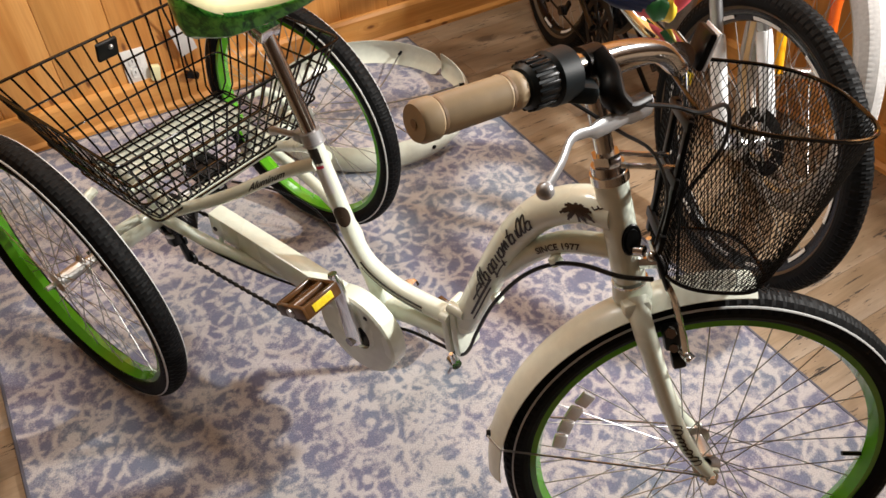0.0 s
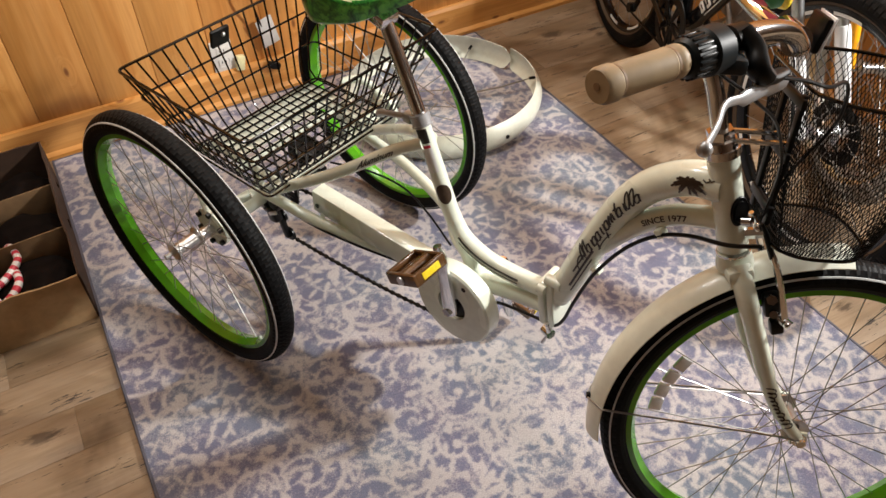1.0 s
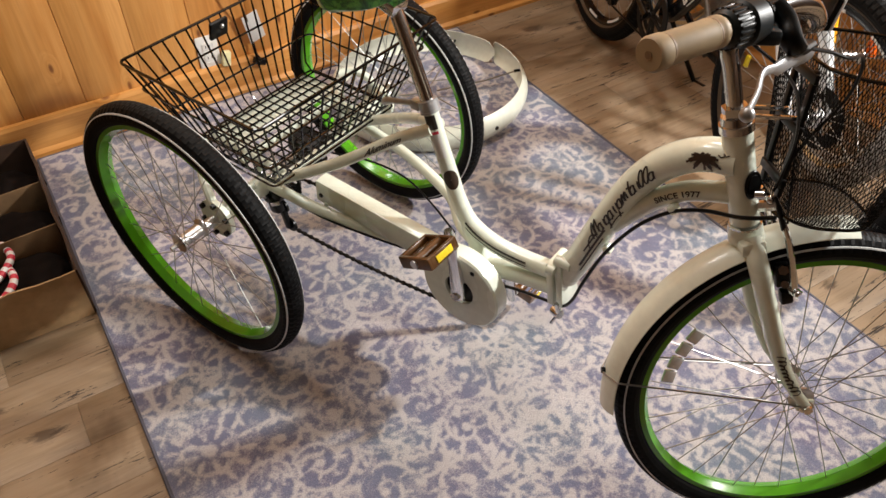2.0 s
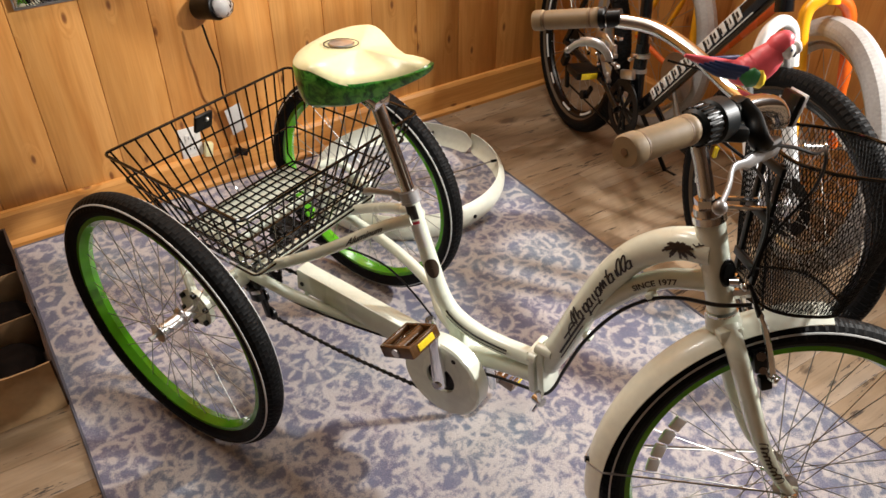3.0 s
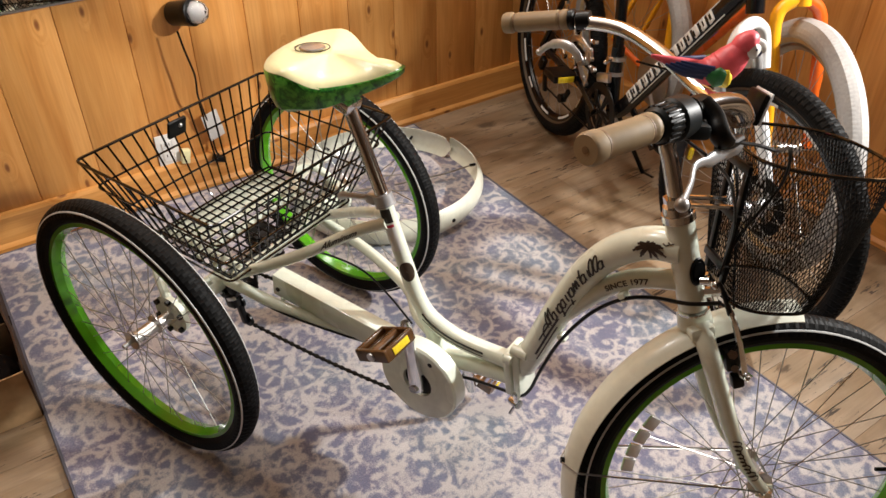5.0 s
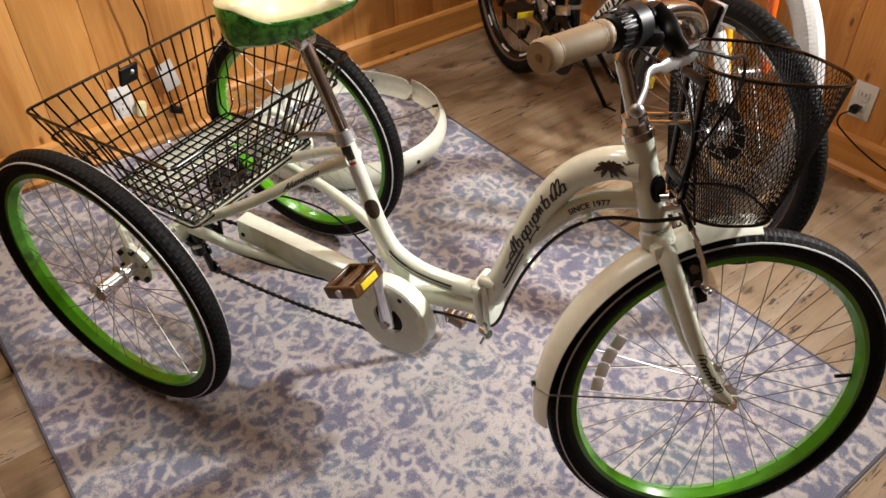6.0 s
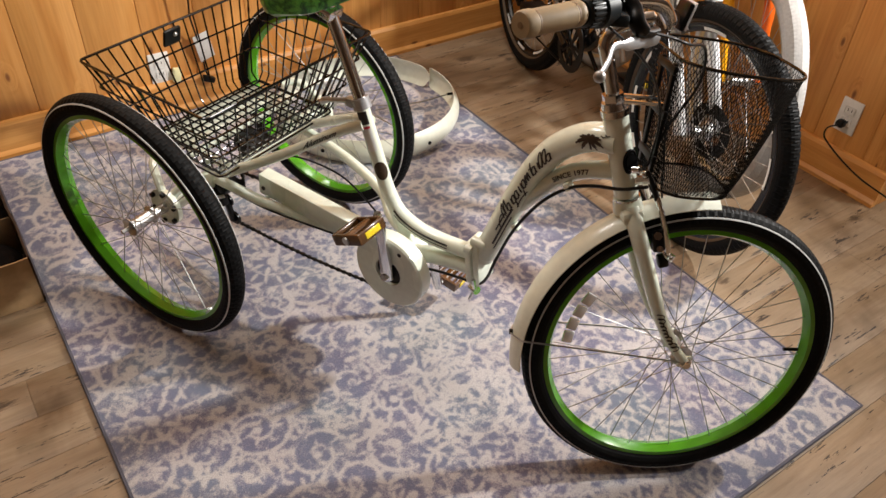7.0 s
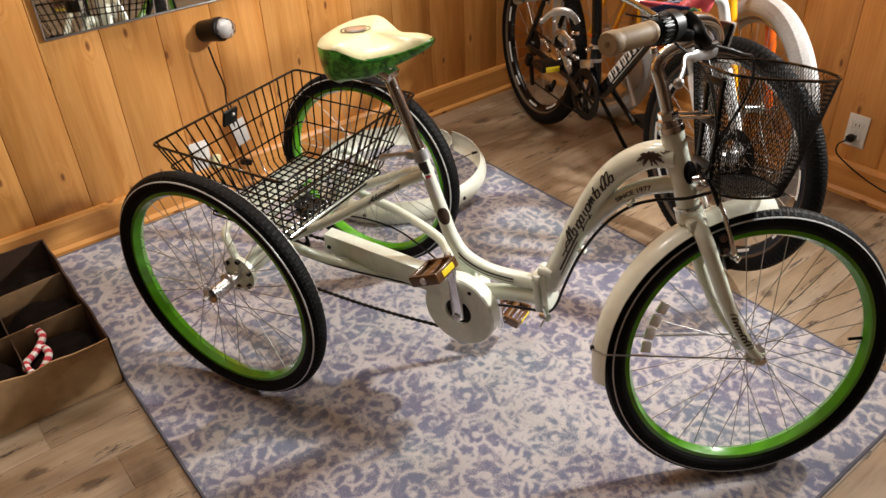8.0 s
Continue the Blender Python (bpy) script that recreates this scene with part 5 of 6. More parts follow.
        if s < 0:
            bm = bmn()
            tube(bm, [c, c - d * 0.004, c - d * 0.026, c - d * 0.029, c - d * 0.050, c - d * 0.056], [0.0165, 0.0200, 0.0208, 0.0245, 0.0250, 0.0185], 26)
            box(bm, c - d * 0.042 + Vector((0.020, 0, -0.012)), (0.032, 0.030, 0.018), None, 0.006)
            part("shifter", bm, NAVY, bar, "dark twist shifter")
            bm = bmn()
            side = d.cross(Vector((0, 0, 1))).normalized()
            up = side.cross(d)
            for k in range(20):
                an = math.tau * k / 20
                o = math.cos(an) * side + math.sin(an) * up
                q = c - d * 0.015 + o * 0.0206
                box(bm, q, (0.022, 0.0038, 0.0030), Matrix(((-d.x, -(d.cross(o)).x, o.x, 0), (-d.y, -(d.cross(o)).y, o.y, 0), (-d.z, -(d.cross(o)).z, o.z, 0), (0, 0, 0, 1))), 0.0008)
            part("rib", bm, BLACK, bar, "ribbed shifter sleeve")
        c2 = Vector((0.866, -0.206, 1.000)) if s < 0 else Vector((0.842, 0.280, 1.021))
        bm = bmn()
        tube(bm, [c2 + d * 0.011, c2 - d * 0.011], 0.0155, 16)
        if s < 0:
            tube(bm, catmull([c2 + Vector((0.004, -0.004, 0.008)), c2 + Vector((0.016, -0.016, -0.004)), c2 + Vector((0.020, -0.030, -0.020)), c2 + Vector((0.036, -0.020, -0.032)), c2 + Vector((0.058, 0.006, -0.034))], 5), [0.0115] * 8 + [0.0125] * 6 + [0.0085] * 7, 12, squash=0.8)
        part("lever_perch", bm, BLACK, bar, "black brake lever perch")
        bm = bmn()
        if s < 0:
            pts = [(0.932, -0.188, 0.956), (0.905, -0.214, 0.954), (0.872, -0.256, 0.957), (0.848, -0.278, 0.957), (0.838, -0.300, 0.944), (0.824, -0.322, 0.929)]
        else:
            pts = [(0.856, 0.326, 0.944), (0.850, 0.332, 0.955), (0.838, 0.346, 0.965), (0.822, 0.364, 0.966), (0.808, 0.384, 0.958), (0.796, 0.402, 0.942)]
        tube(bm, catmull(pts, 4), [0.0115] * 4 + [0.0090] * 5 + [0.0052] * 12 if s < 0 else [0.0075] * 7 + [0.0085] * 8 + [0.0060] * 6, 10, squash=0.55)
        ball(bm, pts[-1], 0.0078 if s < 0 else 0.0062)
        part("brake_lever", bm, SATIN, bar, "silver brake lever with ball end")
    # reflector on the bracket ahead of the bars
    bm = bmn()
    box(bm, (1.036, 0.010, 0.955), (0.010, 0.052, 0.046), pose(0, 0, 0, 0, 12, 0), 0.004)
    part("front_reflector", bm, BLACK, bar, "black back of the front reflector")
    bm = bmn()
    box(bm, (1.0425, 0.010, 0.956), (0.003, 0.052, 0.046), pose(0, 0, 0, 0, 12, 0), 0.001)
    part("reflector_lens", bm, BRIGHT, bar, "clear white reflector lens")
    # cables
    def cable(pts, r=0.0026):
        return turned_part("cable", tube(bmn(), catmull(pts, 8), r, 7), CABLE, "black control cable")
    cable([(0.920, -0.214, 0.966), (0.955, -0.192, 0.957), (0.985, -0.180, 0.948), (1.030, -0.122, 0.935), (1.048, -0.100, 0.905), (1.059, -0.065, 0.855), (1.040, -0.032, 0.775), (1.022, -0.030, 0.705)], 0.0024)
    cable([(0.912, 0.185, 0.976), (0.990, 0.150, 0.960), (1.045, 0.100, 0.915), (1.050, 0.040, 0.840), (1.062, 0.010, 0.720), (1.075, 0.004, 0.640), (1.092, 0.000, 0.590)], 0.0020)
    cable([(0.850, -0.230, 0.972), (0.905, -0.205, 0.935), (0.965, -0.130, 0.880), (1.010, -0.070, 0.800), (1.020, -0.040, 0.715)], 0.0020)
    bm = bmn()
    run = catmull([(1.055, -0.046, 0.700), (1.010, -0.040, 0.672), (0.950, -0.026, 0.645), (0.900, -0.022, 0.613), (0.850, -0.022, 0.555), (0.805, -0.026, 0.470), (0.775, -0.030, 0.380), (0.758, -0.030, 0.320), (0.735, -0.026, 0.284), (0.690, -0.022, 0.272), (0.600, -0.020, 0.250), (0.540, -0.030, 0.224)], 6)
    tube(bm, run, 0.0034, 8)
    part("cable", bm, CABLE, trike, "black cable along the frame")
    bm = bmn()
    tube(bm, catmull([(0.440, -0.050, 0.262), (0.330, -0.100, 0.290), (0.200, -0.128, 0.300), (0.090, -0.140, 0.312)], 6), 0.0026, 7)
    part("cable", bm, CABLE, trike, "black cable along the chain stay")
    for q in ((0.902, -0.016, 0.618), (0.806, -0.018, 0.476)):
        bm = bmn()
        box(bm, q, (0.014, 0.018, 0.016), pose(0, 0, 0, 0, -40, 0), 0.003)
        part("cable_guide", bm, CREAM, trike, "cream cable guide")


make_front()


def make_front_basket():
    """Dark wire-mesh basket ahead of the bars: diamond mesh between an oval rim and a small rounded base."""
    def ring(f, a):
        # f: 0 at the base, 1 at the rim
        g = f ** 0.85
        cx, cz = 1.104 + 0.024 * g, 0.672 + 0.206 * f
        rx, ry = 0.070 + 0.047 * g, 0.080 + 0.052 * g
        c, s = math.cos(a), math.sin(a)
        e = 0.72
        x = cx + rx * math.copysign(abs(c) ** e, c)
        y = ry * math.copysign(abs(s) ** e, s)
        if x < cx - rx * 0.9:
            x = cx - rx * 0.9
        # the basket leans a little to the far side, more at the rim
        return Vector((x + 0.014 * f, y + 0.042 * f, cz + 0.010 * f - 0.006 * f * (x - 1.128) / 0.138))
    rim = turned_part("front_basket", tube(bmn(), [ring(1, math.tau * k / 56) for k in range(56)], 0.0028, 8, closed=True), BLACK_WIRE, "black diamond-mesh front basket, empty")
    part("base_wire", tube(bmn(), [ring(0, math.tau * k / 48) for k in range(48)], 0.0026, 8, closed=True), BLACK_WIRE, rim)
    bm = bmn()
    n, steps = 112, 14
    for hand in (1, -1):
        for i in range(n):
            a0 = math.tau * i / n
            tube(bm, [ring(k / steps, a0 + hand * 0.72 * k / steps) for k in range(steps + 1)], 0.00062, 4)
    part("side_mesh", bm, MESH_WIRE, rim, "fine black diamond mesh")
    bm = bmn()
    for hand in (1, -1):
        for i in range(-36, 37):
            pts = []
            for k in range(-40, 41):
                x = 1.112 + k * 0.004
                y = hand * (k * 0.0048) + i * 0.0075
                if abs(x - 1.112) < 0.064 and abs(y) < 0.074:
                    pts.append((x, y, 0.673))
            if len(pts) > 2:
                tube(bm, [pts[0], pts[-1]], 0.00062, 4)
    part("base_mesh", bm, MESH_WIRE, rim, "fine black diamond mesh")
    bm = bmn()
    for y in (-0.030, 0.030):
        box(bm, (1.030, y, 0.790), (0.007, 0.012, 0.19), None, 0.002)
    for z in (0.72, 0.80, 0.875):
        box(bm, (1.028, 0, z), (0.007, 0.085, 0.014), None, 0.002)
    part("basket_bracket", bm, BLACK, rim, "black basket bracket")
    bm = bmn()
    for y in (-0.018, 0.018):
        tube(bm, [(0.962, y, 0.812), (1.030, y, 0.812)], 0.0040, 8)
    part("bracket_arm", bm, CHROME, rim, "chrome bracket arm")


make_front_basket()


# ---- parrot ornament on the bars ----
def make_parrot():
    """A small moulded parrot clipped to the handlebar, one mesh in several colours."""
    bm = bmn()

    def blob(pts, rad, slot, squash=1.0):
        before = set(bm.faces)
        tube(bm, catmull(pts, 6), rad, 14, squash=squash)
        for f in set(bm.faces) - before:
            f.material_index = slot
    def taper(*radii):
        """Six steps for each span, like the path, from one radius to the next."""
        out = []
        for a, b in zip(radii, radii[1:]):
            out += [a + (b - a) * q / 6 for q in range(6)]
        return out + [radii[-1]]
    blob([(-0.034, 0, 0.004), (-0.018, 0, -0.004), (0.002, 0, -0.002), (0.018, 0, 0.012), (0.030, 0, 0.028)], taper(0.008, 0.0185, 0.0235, 0.0215, 0.0150), 0)
    blob([(0.022, 0, 0.022), (0.030, 0, 0.031), (0.039, 0, 0.037), (0.047, 0, 0.034)], taper(0.013, 0.0165, 0.0150, 0.006), 0)
    blob([(-0.020, 0, -0.002), (-0.045, 0, 0.005), (-0.070, 0, 0.012), (-0.096, 0, 0.020)], taper(0.012, 0.0095, 0.0068, 0.0025), 0, 0.6)
    for s in (-1, 1):
        blob([(-0.020, s * 0.0165, -0.003), (-0.008, s * 0.0212, -0.005), (0.002, s * 0.0222, -0.007)], taper(0.006, 0.0150, 0.0115), 1, 0.45)
        blob([(-0.002, s * 0.0215, -0.006), (0.007, s * 0.0228, -0.007), (0.013, s * 0.0205, -0.006)], taper(0.0125, 0.0135, 0.0050), 2, 0.36)
        for k in range(4):
            blob([(-0.012 - 0.004 * k, s * (0.0195 - 0.001 * k), 0.006 - 0.004 * k), (-0.034 - 0.006 * k, s * 0.0125, 0.008 - 0.003 * k), (-0.056 - 0.007 * k, s * 0.0065, 0.013 - 0.001 * k)], taper(0.0042, 0.0048, 0.0018), 3, 0.6)
        blob([(0.030, s * 0.0100, 0.026), (0.040, s * 0.0100, 0.027), (0.049, s * 0.0060, 0.028)], taper(0.0070, 0.0118, 0.0060), 4, 0.75)
        blob([(0.0395, s * 0.0185, 0.0315), (0.0415, s * 0.0185, 0.0315)], taper(0.0016, 0.0016), 3)
    blob([(0.046, 0, 0.034), (0.054, 0, 0.031), (0.059, 0, 0.024), (0.057, 0, 0.017)], taper(0.0078, 0.0076, 0.0052, 0.001), 4, 0.8)
    blob([(0.047, 0, 0.024), (0.053, 0, 0.020), (0.056, 0, 0.015)], taper(0.0062, 0.0058, 0.002), 3, 0.8)
    spot = TRIKE @ TURNED @ Vector((1.004, 0.066, 0.986))
    yaw = -30
    ob = new("parrot_ornament", mesh_of("parrot_ornament", bm, [PINK, P_GREEN, P_YELLOW, P_BLUE, WHITE], 60))
    ob.matrix_basis = Matrix.Translation(spot + Vector((-0.006, 0.006, 0.010))) @ pose(0, 0, 0, 0, 0, yaw) @ Matrix.Diagonal((1.05, 1.05, 1.05, 1))
    return tagged(ob, "pink moulded parrot with green and yellow wings on the handlebar", "ornament")


make_parrot()


# ---- spare mudguards lying on the rug ----
def make_spare_guard(m, start, end, label):
    """A loose mudguard arc with rounded ends, lying on its side; angles in degrees."""
    g = thing("spare_mudguard", m, label, "mudguard", "spare mudguards")
    bm = bmn()
    n, rad, deep = 64, 0.330, 0.020
    rings = []
    for i in range(n + 1):
        a = radians(start + (end - start) * i / n)
        near = min(i, n - i) / n * radians(abs(end - start)) * rad
        half = 0.043 * (1.0 if near > 0.035 else 0.25 + 0.75 * math.sqrt(max(0.0, 1 - (1 - near / 0.035) ** 2)))
        ring = []
        for sheet, order in ((0.0, range(9)), (0.0018, range(8, -1, -1))):
            for k in order:
                u = -1 + k / 4
                r = rad - sheet - deep * (u * half / 0.043) ** 2
                ring.append(bm.verts.new((r * math.cos(a), half * u, r * math.sin(a))))
        rings.append(ring)
    for a, b in zip(rings, rings[1:]):
        for k in range(18):
            bm.faces.new((a[k], a[(k + 1) % 18], b[(k + 1) % 18], b[k]))
    bm.faces.new(rings[0])
    bm.faces.new(rings[-1][::-1])
    part("band", bm, CREAM_GUARD, g, "cream painted band", pose(0, 0, 0, 90, 0, 0))
    for a in (start + 30, (start + end) / 2, end - 30):
        c, s = math.cos(radians(a)), math.sin(radians(a))
        bm = bmn()
        tube(bm, [(0.310 * c, -0.310 * s, 0.0), (0.20 * c, -0.20 * s, -0.018), (0.03 * c, -0.03 * s, -0.026)], 0.0024, 6)
        part("stay_wire", bm, STEEL, g, "steel stay wire")
        bm = bmn()
        cyl(bm, (0.302 * c, -0.302 * s, 0.0), (0.3225 * c, -0.3225 * s, 0.0), 0.005, 8)
        cyl(bm, (0.329 * c, -0.329 * s, 0.0), (0.3325 * c, -0.3325 * s, 0.0), 0.0065, 10)
        part("stay_bolt", bm, BLACK, g, "black bolt head")
    return g


make_spare_guard(pose(0.846, 1.992, 0.044), -14, 176, "cream mudguard arc lying on its side on the rug")
make_spare_guard(pose(0.842, 1.994, 0.044) @ Matrix.Diagonal((0.962, 0.962, 1, 1)), 166, 350, "cream mudguard arc nested against another on the rug")


# ---- bicycles by the wall ----
def make_black_bike():
    base = pose(1.608, 2.046, FLOOR_Z, 0, 0, -106.5) @ pose(0, 0, 0, -3.0, 0, 0)
    bike = thing("mountain_bike", base, "black mountain bike with white fork, leaning on its kickstand", "bicycle", "bicycles by the wall")
    R, F = Vector((0, 0, 0.337)), Vector((1.141, 0, 0.347))
    wheel("rear_wheel", bike, Matrix.Translation(R), 0.306, 0.0285, 0.256, BLACK_PAINT, RUBBER, spokes=32, spoke_mat=STEEL, label="rear wheel with black rim and knobbly tyre", knobs=0.0020, hub_w=0.03, stripe=0.2845, stripe_mat=SIDEWALL, stripe_half=0.0034, marks=11)
    wheel("front_wheel", bike, Matrix.Translation(F) @ pose(0, 0, 0, 0, 0, 5), 0.3205, 0.0265, 0.270, BLACK_PAINT, RUBBER, spokes=32, label="front wheel with printed black rim and knobbly tyre", knobs=0.0020, hub_w=0.03, hub=0.030, stripe=0.3005, stripe_mat=SIDEWALL, stripe_half=0.0034, marks=12)
    bb, head_lo, head_hi, seat = Vector((0.440, 0, 0.283)), Vector((0.962, 0, 0.785)), Vector((0.928, 0, 0.890)), Vector((0.355, 0, 0.720))
    bm = bmn()
    tube(bm, catmull([bb, Vector((0.512, 0, 0.336)), Vector((0.752, 0, 0.630)), Vector((0.915, 0, 0.832))], 5), 0.026, 16)
    fr = part("down_tube", bm, BLACK_PAINT, bike, "black down tube")
    a, d = Vector((0.522, 0, 0.348)), Vector((0.240, 0, 0.294)).normalized()
    lean = Matrix.Rotation(-math.atan2(d.z, d.x), 4, "Y")
    slant = Matrix.Shear("XZ", 4, (0.35, 0.0))
    for i in range(14):
        x = 0.050 + 0.0345 * i
        b = box(bmn(), (0, 0, 0), (0.0270, 0.004, 0.0300), None, 0.002)
        part("emblem_bar", b, LABEL, fr, "pale slanted emblem block", Matrix.Translation(a + d * x + Vector((0, -0.0252, 0.0))) @ lean @ slant)
        b = box(bmn(), (0, 0, 0), ((0.009, 0.012, 0.005)[i % 3], 0.004, 0.0170), None, 0.002)
        part("emblem_slot", b, BLACK_PAINT, fr, "", Matrix.Translation(a + d * (x + (0.003, 0.0, -0.004)[i % 3]) + Vector((0, -0.0262, (0.0, 0.0, -0.004)[i % 3]))) @ lean @ slant)
    for off in (-0.0195, 0.0195):
        n = Vector((-d.z, 0, d.x))
        b = box(bmn(), (0, 0, 0), (0.50, 0.003, 0.0030), None, 0.0008)
        part("tube_line", b, LABEL, fr, "pale line along the tube", Matrix.Translation(a + d * 0.290 + n * off + Vector((0, -0.0175, 0))) @ lean)
    bm = bmn()
    tube(bm, [bb, seat], 0.018, 14)
    part("seat_tube", bm, BLACK_PAINT, bike)
    bm = bmn()
    tube(bm, [seat - Vector((0, 0, 0.02)), head_hi], 0.018, 14)
    part("top_tube", bm, BLACK_PAINT, bike)
    bm = bmn()
    tube(bm, [head_lo, head_hi + (head_hi - head_lo) * 0.25], 0.022, 16)
    part("head_tube", bm, BLACK_PAINT, bike)
    bm = bmn()
    tube(bm, [seat, seat + Vector((-0.05, 0, 0.14))], 0.013, 12)
    part("seat_post", bm, NAVY, bike)
    bm = bmn()
    for y in (-0.010, 0.010):
        tube(bm, [bb + Vector((-0.02, y, 0.035)), bb + Vector((-0.035, y, 0.20))], 0.012, 10)
    part("shock_spring", bm, NAVY, bike, "dark blue strut with grey bands")
    for k in range(3):
        bm = bmn()
        tube(bm, [bb + Vector((-0.024, 0, 0.060 + k * 0.05)), bb + Vector((-0.026, 0, 0.072 + k * 0.05))], 0.024, 14)
        part("strut_band", bm, ALLOY, bike, "grey band")
    for s in (-1, 1):
        bm = bmn()
        tube(bm, [R + Vector((0, s * 0.062, 0)), bb + Vector((-0.05, s * 0.035, 0.01))], 0.0125, 10)
        part("chain_stay", bm, BLACK_PAINT, bike)
        bm = bmn()
        tube(bm, [R + Vector((0, s * 0.062, 0)), R + Vector((0.10, s * 0.055, 0.20)), seat + Vector((-0.01, s * 0.03, -0.05))], 0.010, 10)
        part("seat_stay", bm, BLACK_PAINT, bike)
        # suspension fork leg
        bm = bmn()
        top = head_lo + Vector((0.045, s * 0.054 - 0.055, -0.085))
        low = F + Vector((0, s * 0.060, 0))
        tube(bm, [low, low.lerp(top, 0.62), low.lerp(top, 0.66)], [0.017, 0.018, 0.016], 14)
        leg = part("fork_leg", bm, WHITE_PAINT, bike, "white fork leg")
        bm = bmn()
        tube(bm, [low.lerp(top, 0.62), top], 0.0135, 12)
        part("stanchion", bm, ALLOY, leg, "grey stanchion")
    bm = bmn()
    arch = [(0.066, -0.094, -0.118), (0.050, -0.080, -0.066), (0.040, -0.062, -0.028), (0.032, -0.025, -0.010), (0.028, 0.011, -0.028), (0.032, 0.027, -0.066), (0.050, 0.030, -0.118)]
    tube(bm, catmull([head_lo + Vector(q) for q in arch], 5), 0.0155, 12)
    part("fork_crown", bm, WHITE_PAINT, bike, "white arched fork crown")
    bm = bmn()
    box(bm, F + Vector((-0.262, -0.006, 0.014)), (0.012, 0.010, 0.034), pose(0, 0, 0, 0, 4, 0), 0.002)
    part("spoke_reflector", bm, AMBER, bike, "amber spoke reflector")
    bm = lathe(bmn(), [(0.046, -0.001), (0.078, -0.001), (0.080, 0.0), (0.078, 0.001), (0.046, 0.001)], 40)
    for k in range(5):
        t5 = math.tau * k / 5
        tube(bm, [(0.018 * math.cos(t5), 0, 0.018 * math.sin(t5)), (0.050 * math.cos(t5 + 0.4), 0, 0.050 * math.sin(t5 + 0.4))], 0.004, 6)
    part("brake_disc", bm, CHAIN_STEEL, bike, "dark brake disc on the front hub", Matrix.Translation(F + Vector((0, 0.036, 0))) @ pose(0, 0, 0, 0, 0, 5))
    # drivetrain
    for r, y in ((0.090, -0.046), (0.070, -0.040)):
        bm = lathe(bmn(), [(r - 0.016, y - 0.002), (r, y - 0.0015), (r, y + 0.0015), (r - 0.016, y + 0.002)], 60)
        part("chainring", bm, CHAIN_STEEL, bike, "dark chainring", Matrix.Translation(bb))
    disc = part("chain_disc", lathe(bmn(), [(0.070, -0.051), (0.094, -0.050), (0.096, -0.047), (0.070, -0.047)], 40), BLACK, bike, "black plastic chain guard ring", Matrix.Translation(bb))
    for k in range(5):
        part("spider_arm", box(bmn(), (0.042, -0.049, 0), (0.064, 0.004, 0.014), None, 0.001), BLACK, disc, "", Matrix.Rotation(math.tau * k / 5 + 0.3, 4, "Y"))
    for k, (x, z, ln, turn) in enumerate(((0.218, 0.467, 0.050, 52), (0.354, 0.485, 0.036, -10), (0.349, 0.440, 0.040, 70), (0.455, 0.463, 0.034, -40), (0.373, 0.402, 0.026, 10), (0.247, 0.371, 0.046, 60), (0.338, 0.345, 0.030, 55), (0.161, 0.375, 0.052, 35))):
        bm = bmn()
        box(bm, (0, 0, 0), (ln, 0.010, 0.013), None, 0.004)
        cyl(bm, (ln * 0.35, -0.009, 0.002), (ln * 0.35, 0.004, 0.002), 0.008, 10)
        ball(bm, (-ln * 0.40, -0.002, 0), 0.0075, 8, 6)
        part("silver_fitting", bm, CHROME if k % 2 else ALLOY, bike, "small bright brake and gear fitting", Matrix.Translation((x, -0.060, z)) @ pose(0, 0, 0, 0, turn, 0))
    for k in range(5):
        a = math.tau * k / 5
        bm = tube(bmn(), [bb + Vector((0, -0.043, 0)), bb + Vector((0.08 * math.cos(a), -0.044, 0.08 * math.sin(a)))], 0.006, 6)
        part("spider_arm", bm, CHAIN_STEEL, bike)
    for s, d in ((-1, Vector((-0.158, 0, 0.066))), (1, Vector((0.158, 0, -0.066)))):
        bm = bmn()
        c = bb + Vector((0, s * 0.070, 0))
        tube(bm, [c, c + d * 0.5, c + d], [0.014, 0.011, 0.012], 10, squash=0.7)
        cr = part("crank", bm, BLACK_PAINT, bike, "black crank")
        bm = bmn()
        box(bm, c + d + Vector((0, s * 0.055, 0)), (0.086, 0.085, 0.026), None, 0.006)
        part("pedal", bm, BLACK, cr, "black pedal")
        bm = bmn()
        box(bm, c + d + Vector((0.045, s * 0.055, 0.0)), (0.004, 0.056, 0.020), None, 0.001)
        part("reflector", bm, AMBER, cr, "amber pedal reflector")
    bm = bmn()
    for r, y in ((0.052, -0.034), (0.046, -0.030), (0.040, -0.026), (0.034, -0.022)):
        b = lathe(bmn(), [(0.010, y - 0.001), (r, y - 0.001), (r, y + 0.001), (0.010, y + 0.001)], 36)
        for v in b.verts:
            v.co += R
        me = bpy.data.meshes.new("t")
        b.to_mesh(me)
        b.free()
        bm.from_mesh(me)
        bpy.data.meshes.remove(me)
    part("cassette", bm, CHAIN_STEEL, bike, "dark cassette")
    bm = bmn()
    box(bm, R + Vector((0.020, -0.062, -0.060)), (0.030, 0.022, 0.050), pose(0, 0, 0, 0, 25, 0), 0.006)
    box(bm, R + Vector((0.030, -0.050, -0.120)), (0.022, 0.012, 0.090), pose(0, 0, 0, 0, -15, 0), 0.004)
    part("derailleur", bm, BLACK, bike, "black derailleur")
    bm = bmn()
    tube(bm, [R + Vector((0.01, -0.032, 0.050)), bb + Vector((0.0, -0.046, 0.088))], 0.0035, 6)
    tube(bm, [R + Vector((0.03, -0.045, -0.150)), bb + Vector((0.0, -0.046, -0.088))], 0.0035, 6)
    part("chain", bm, CHAIN_STEEL, bike, "dark chain")
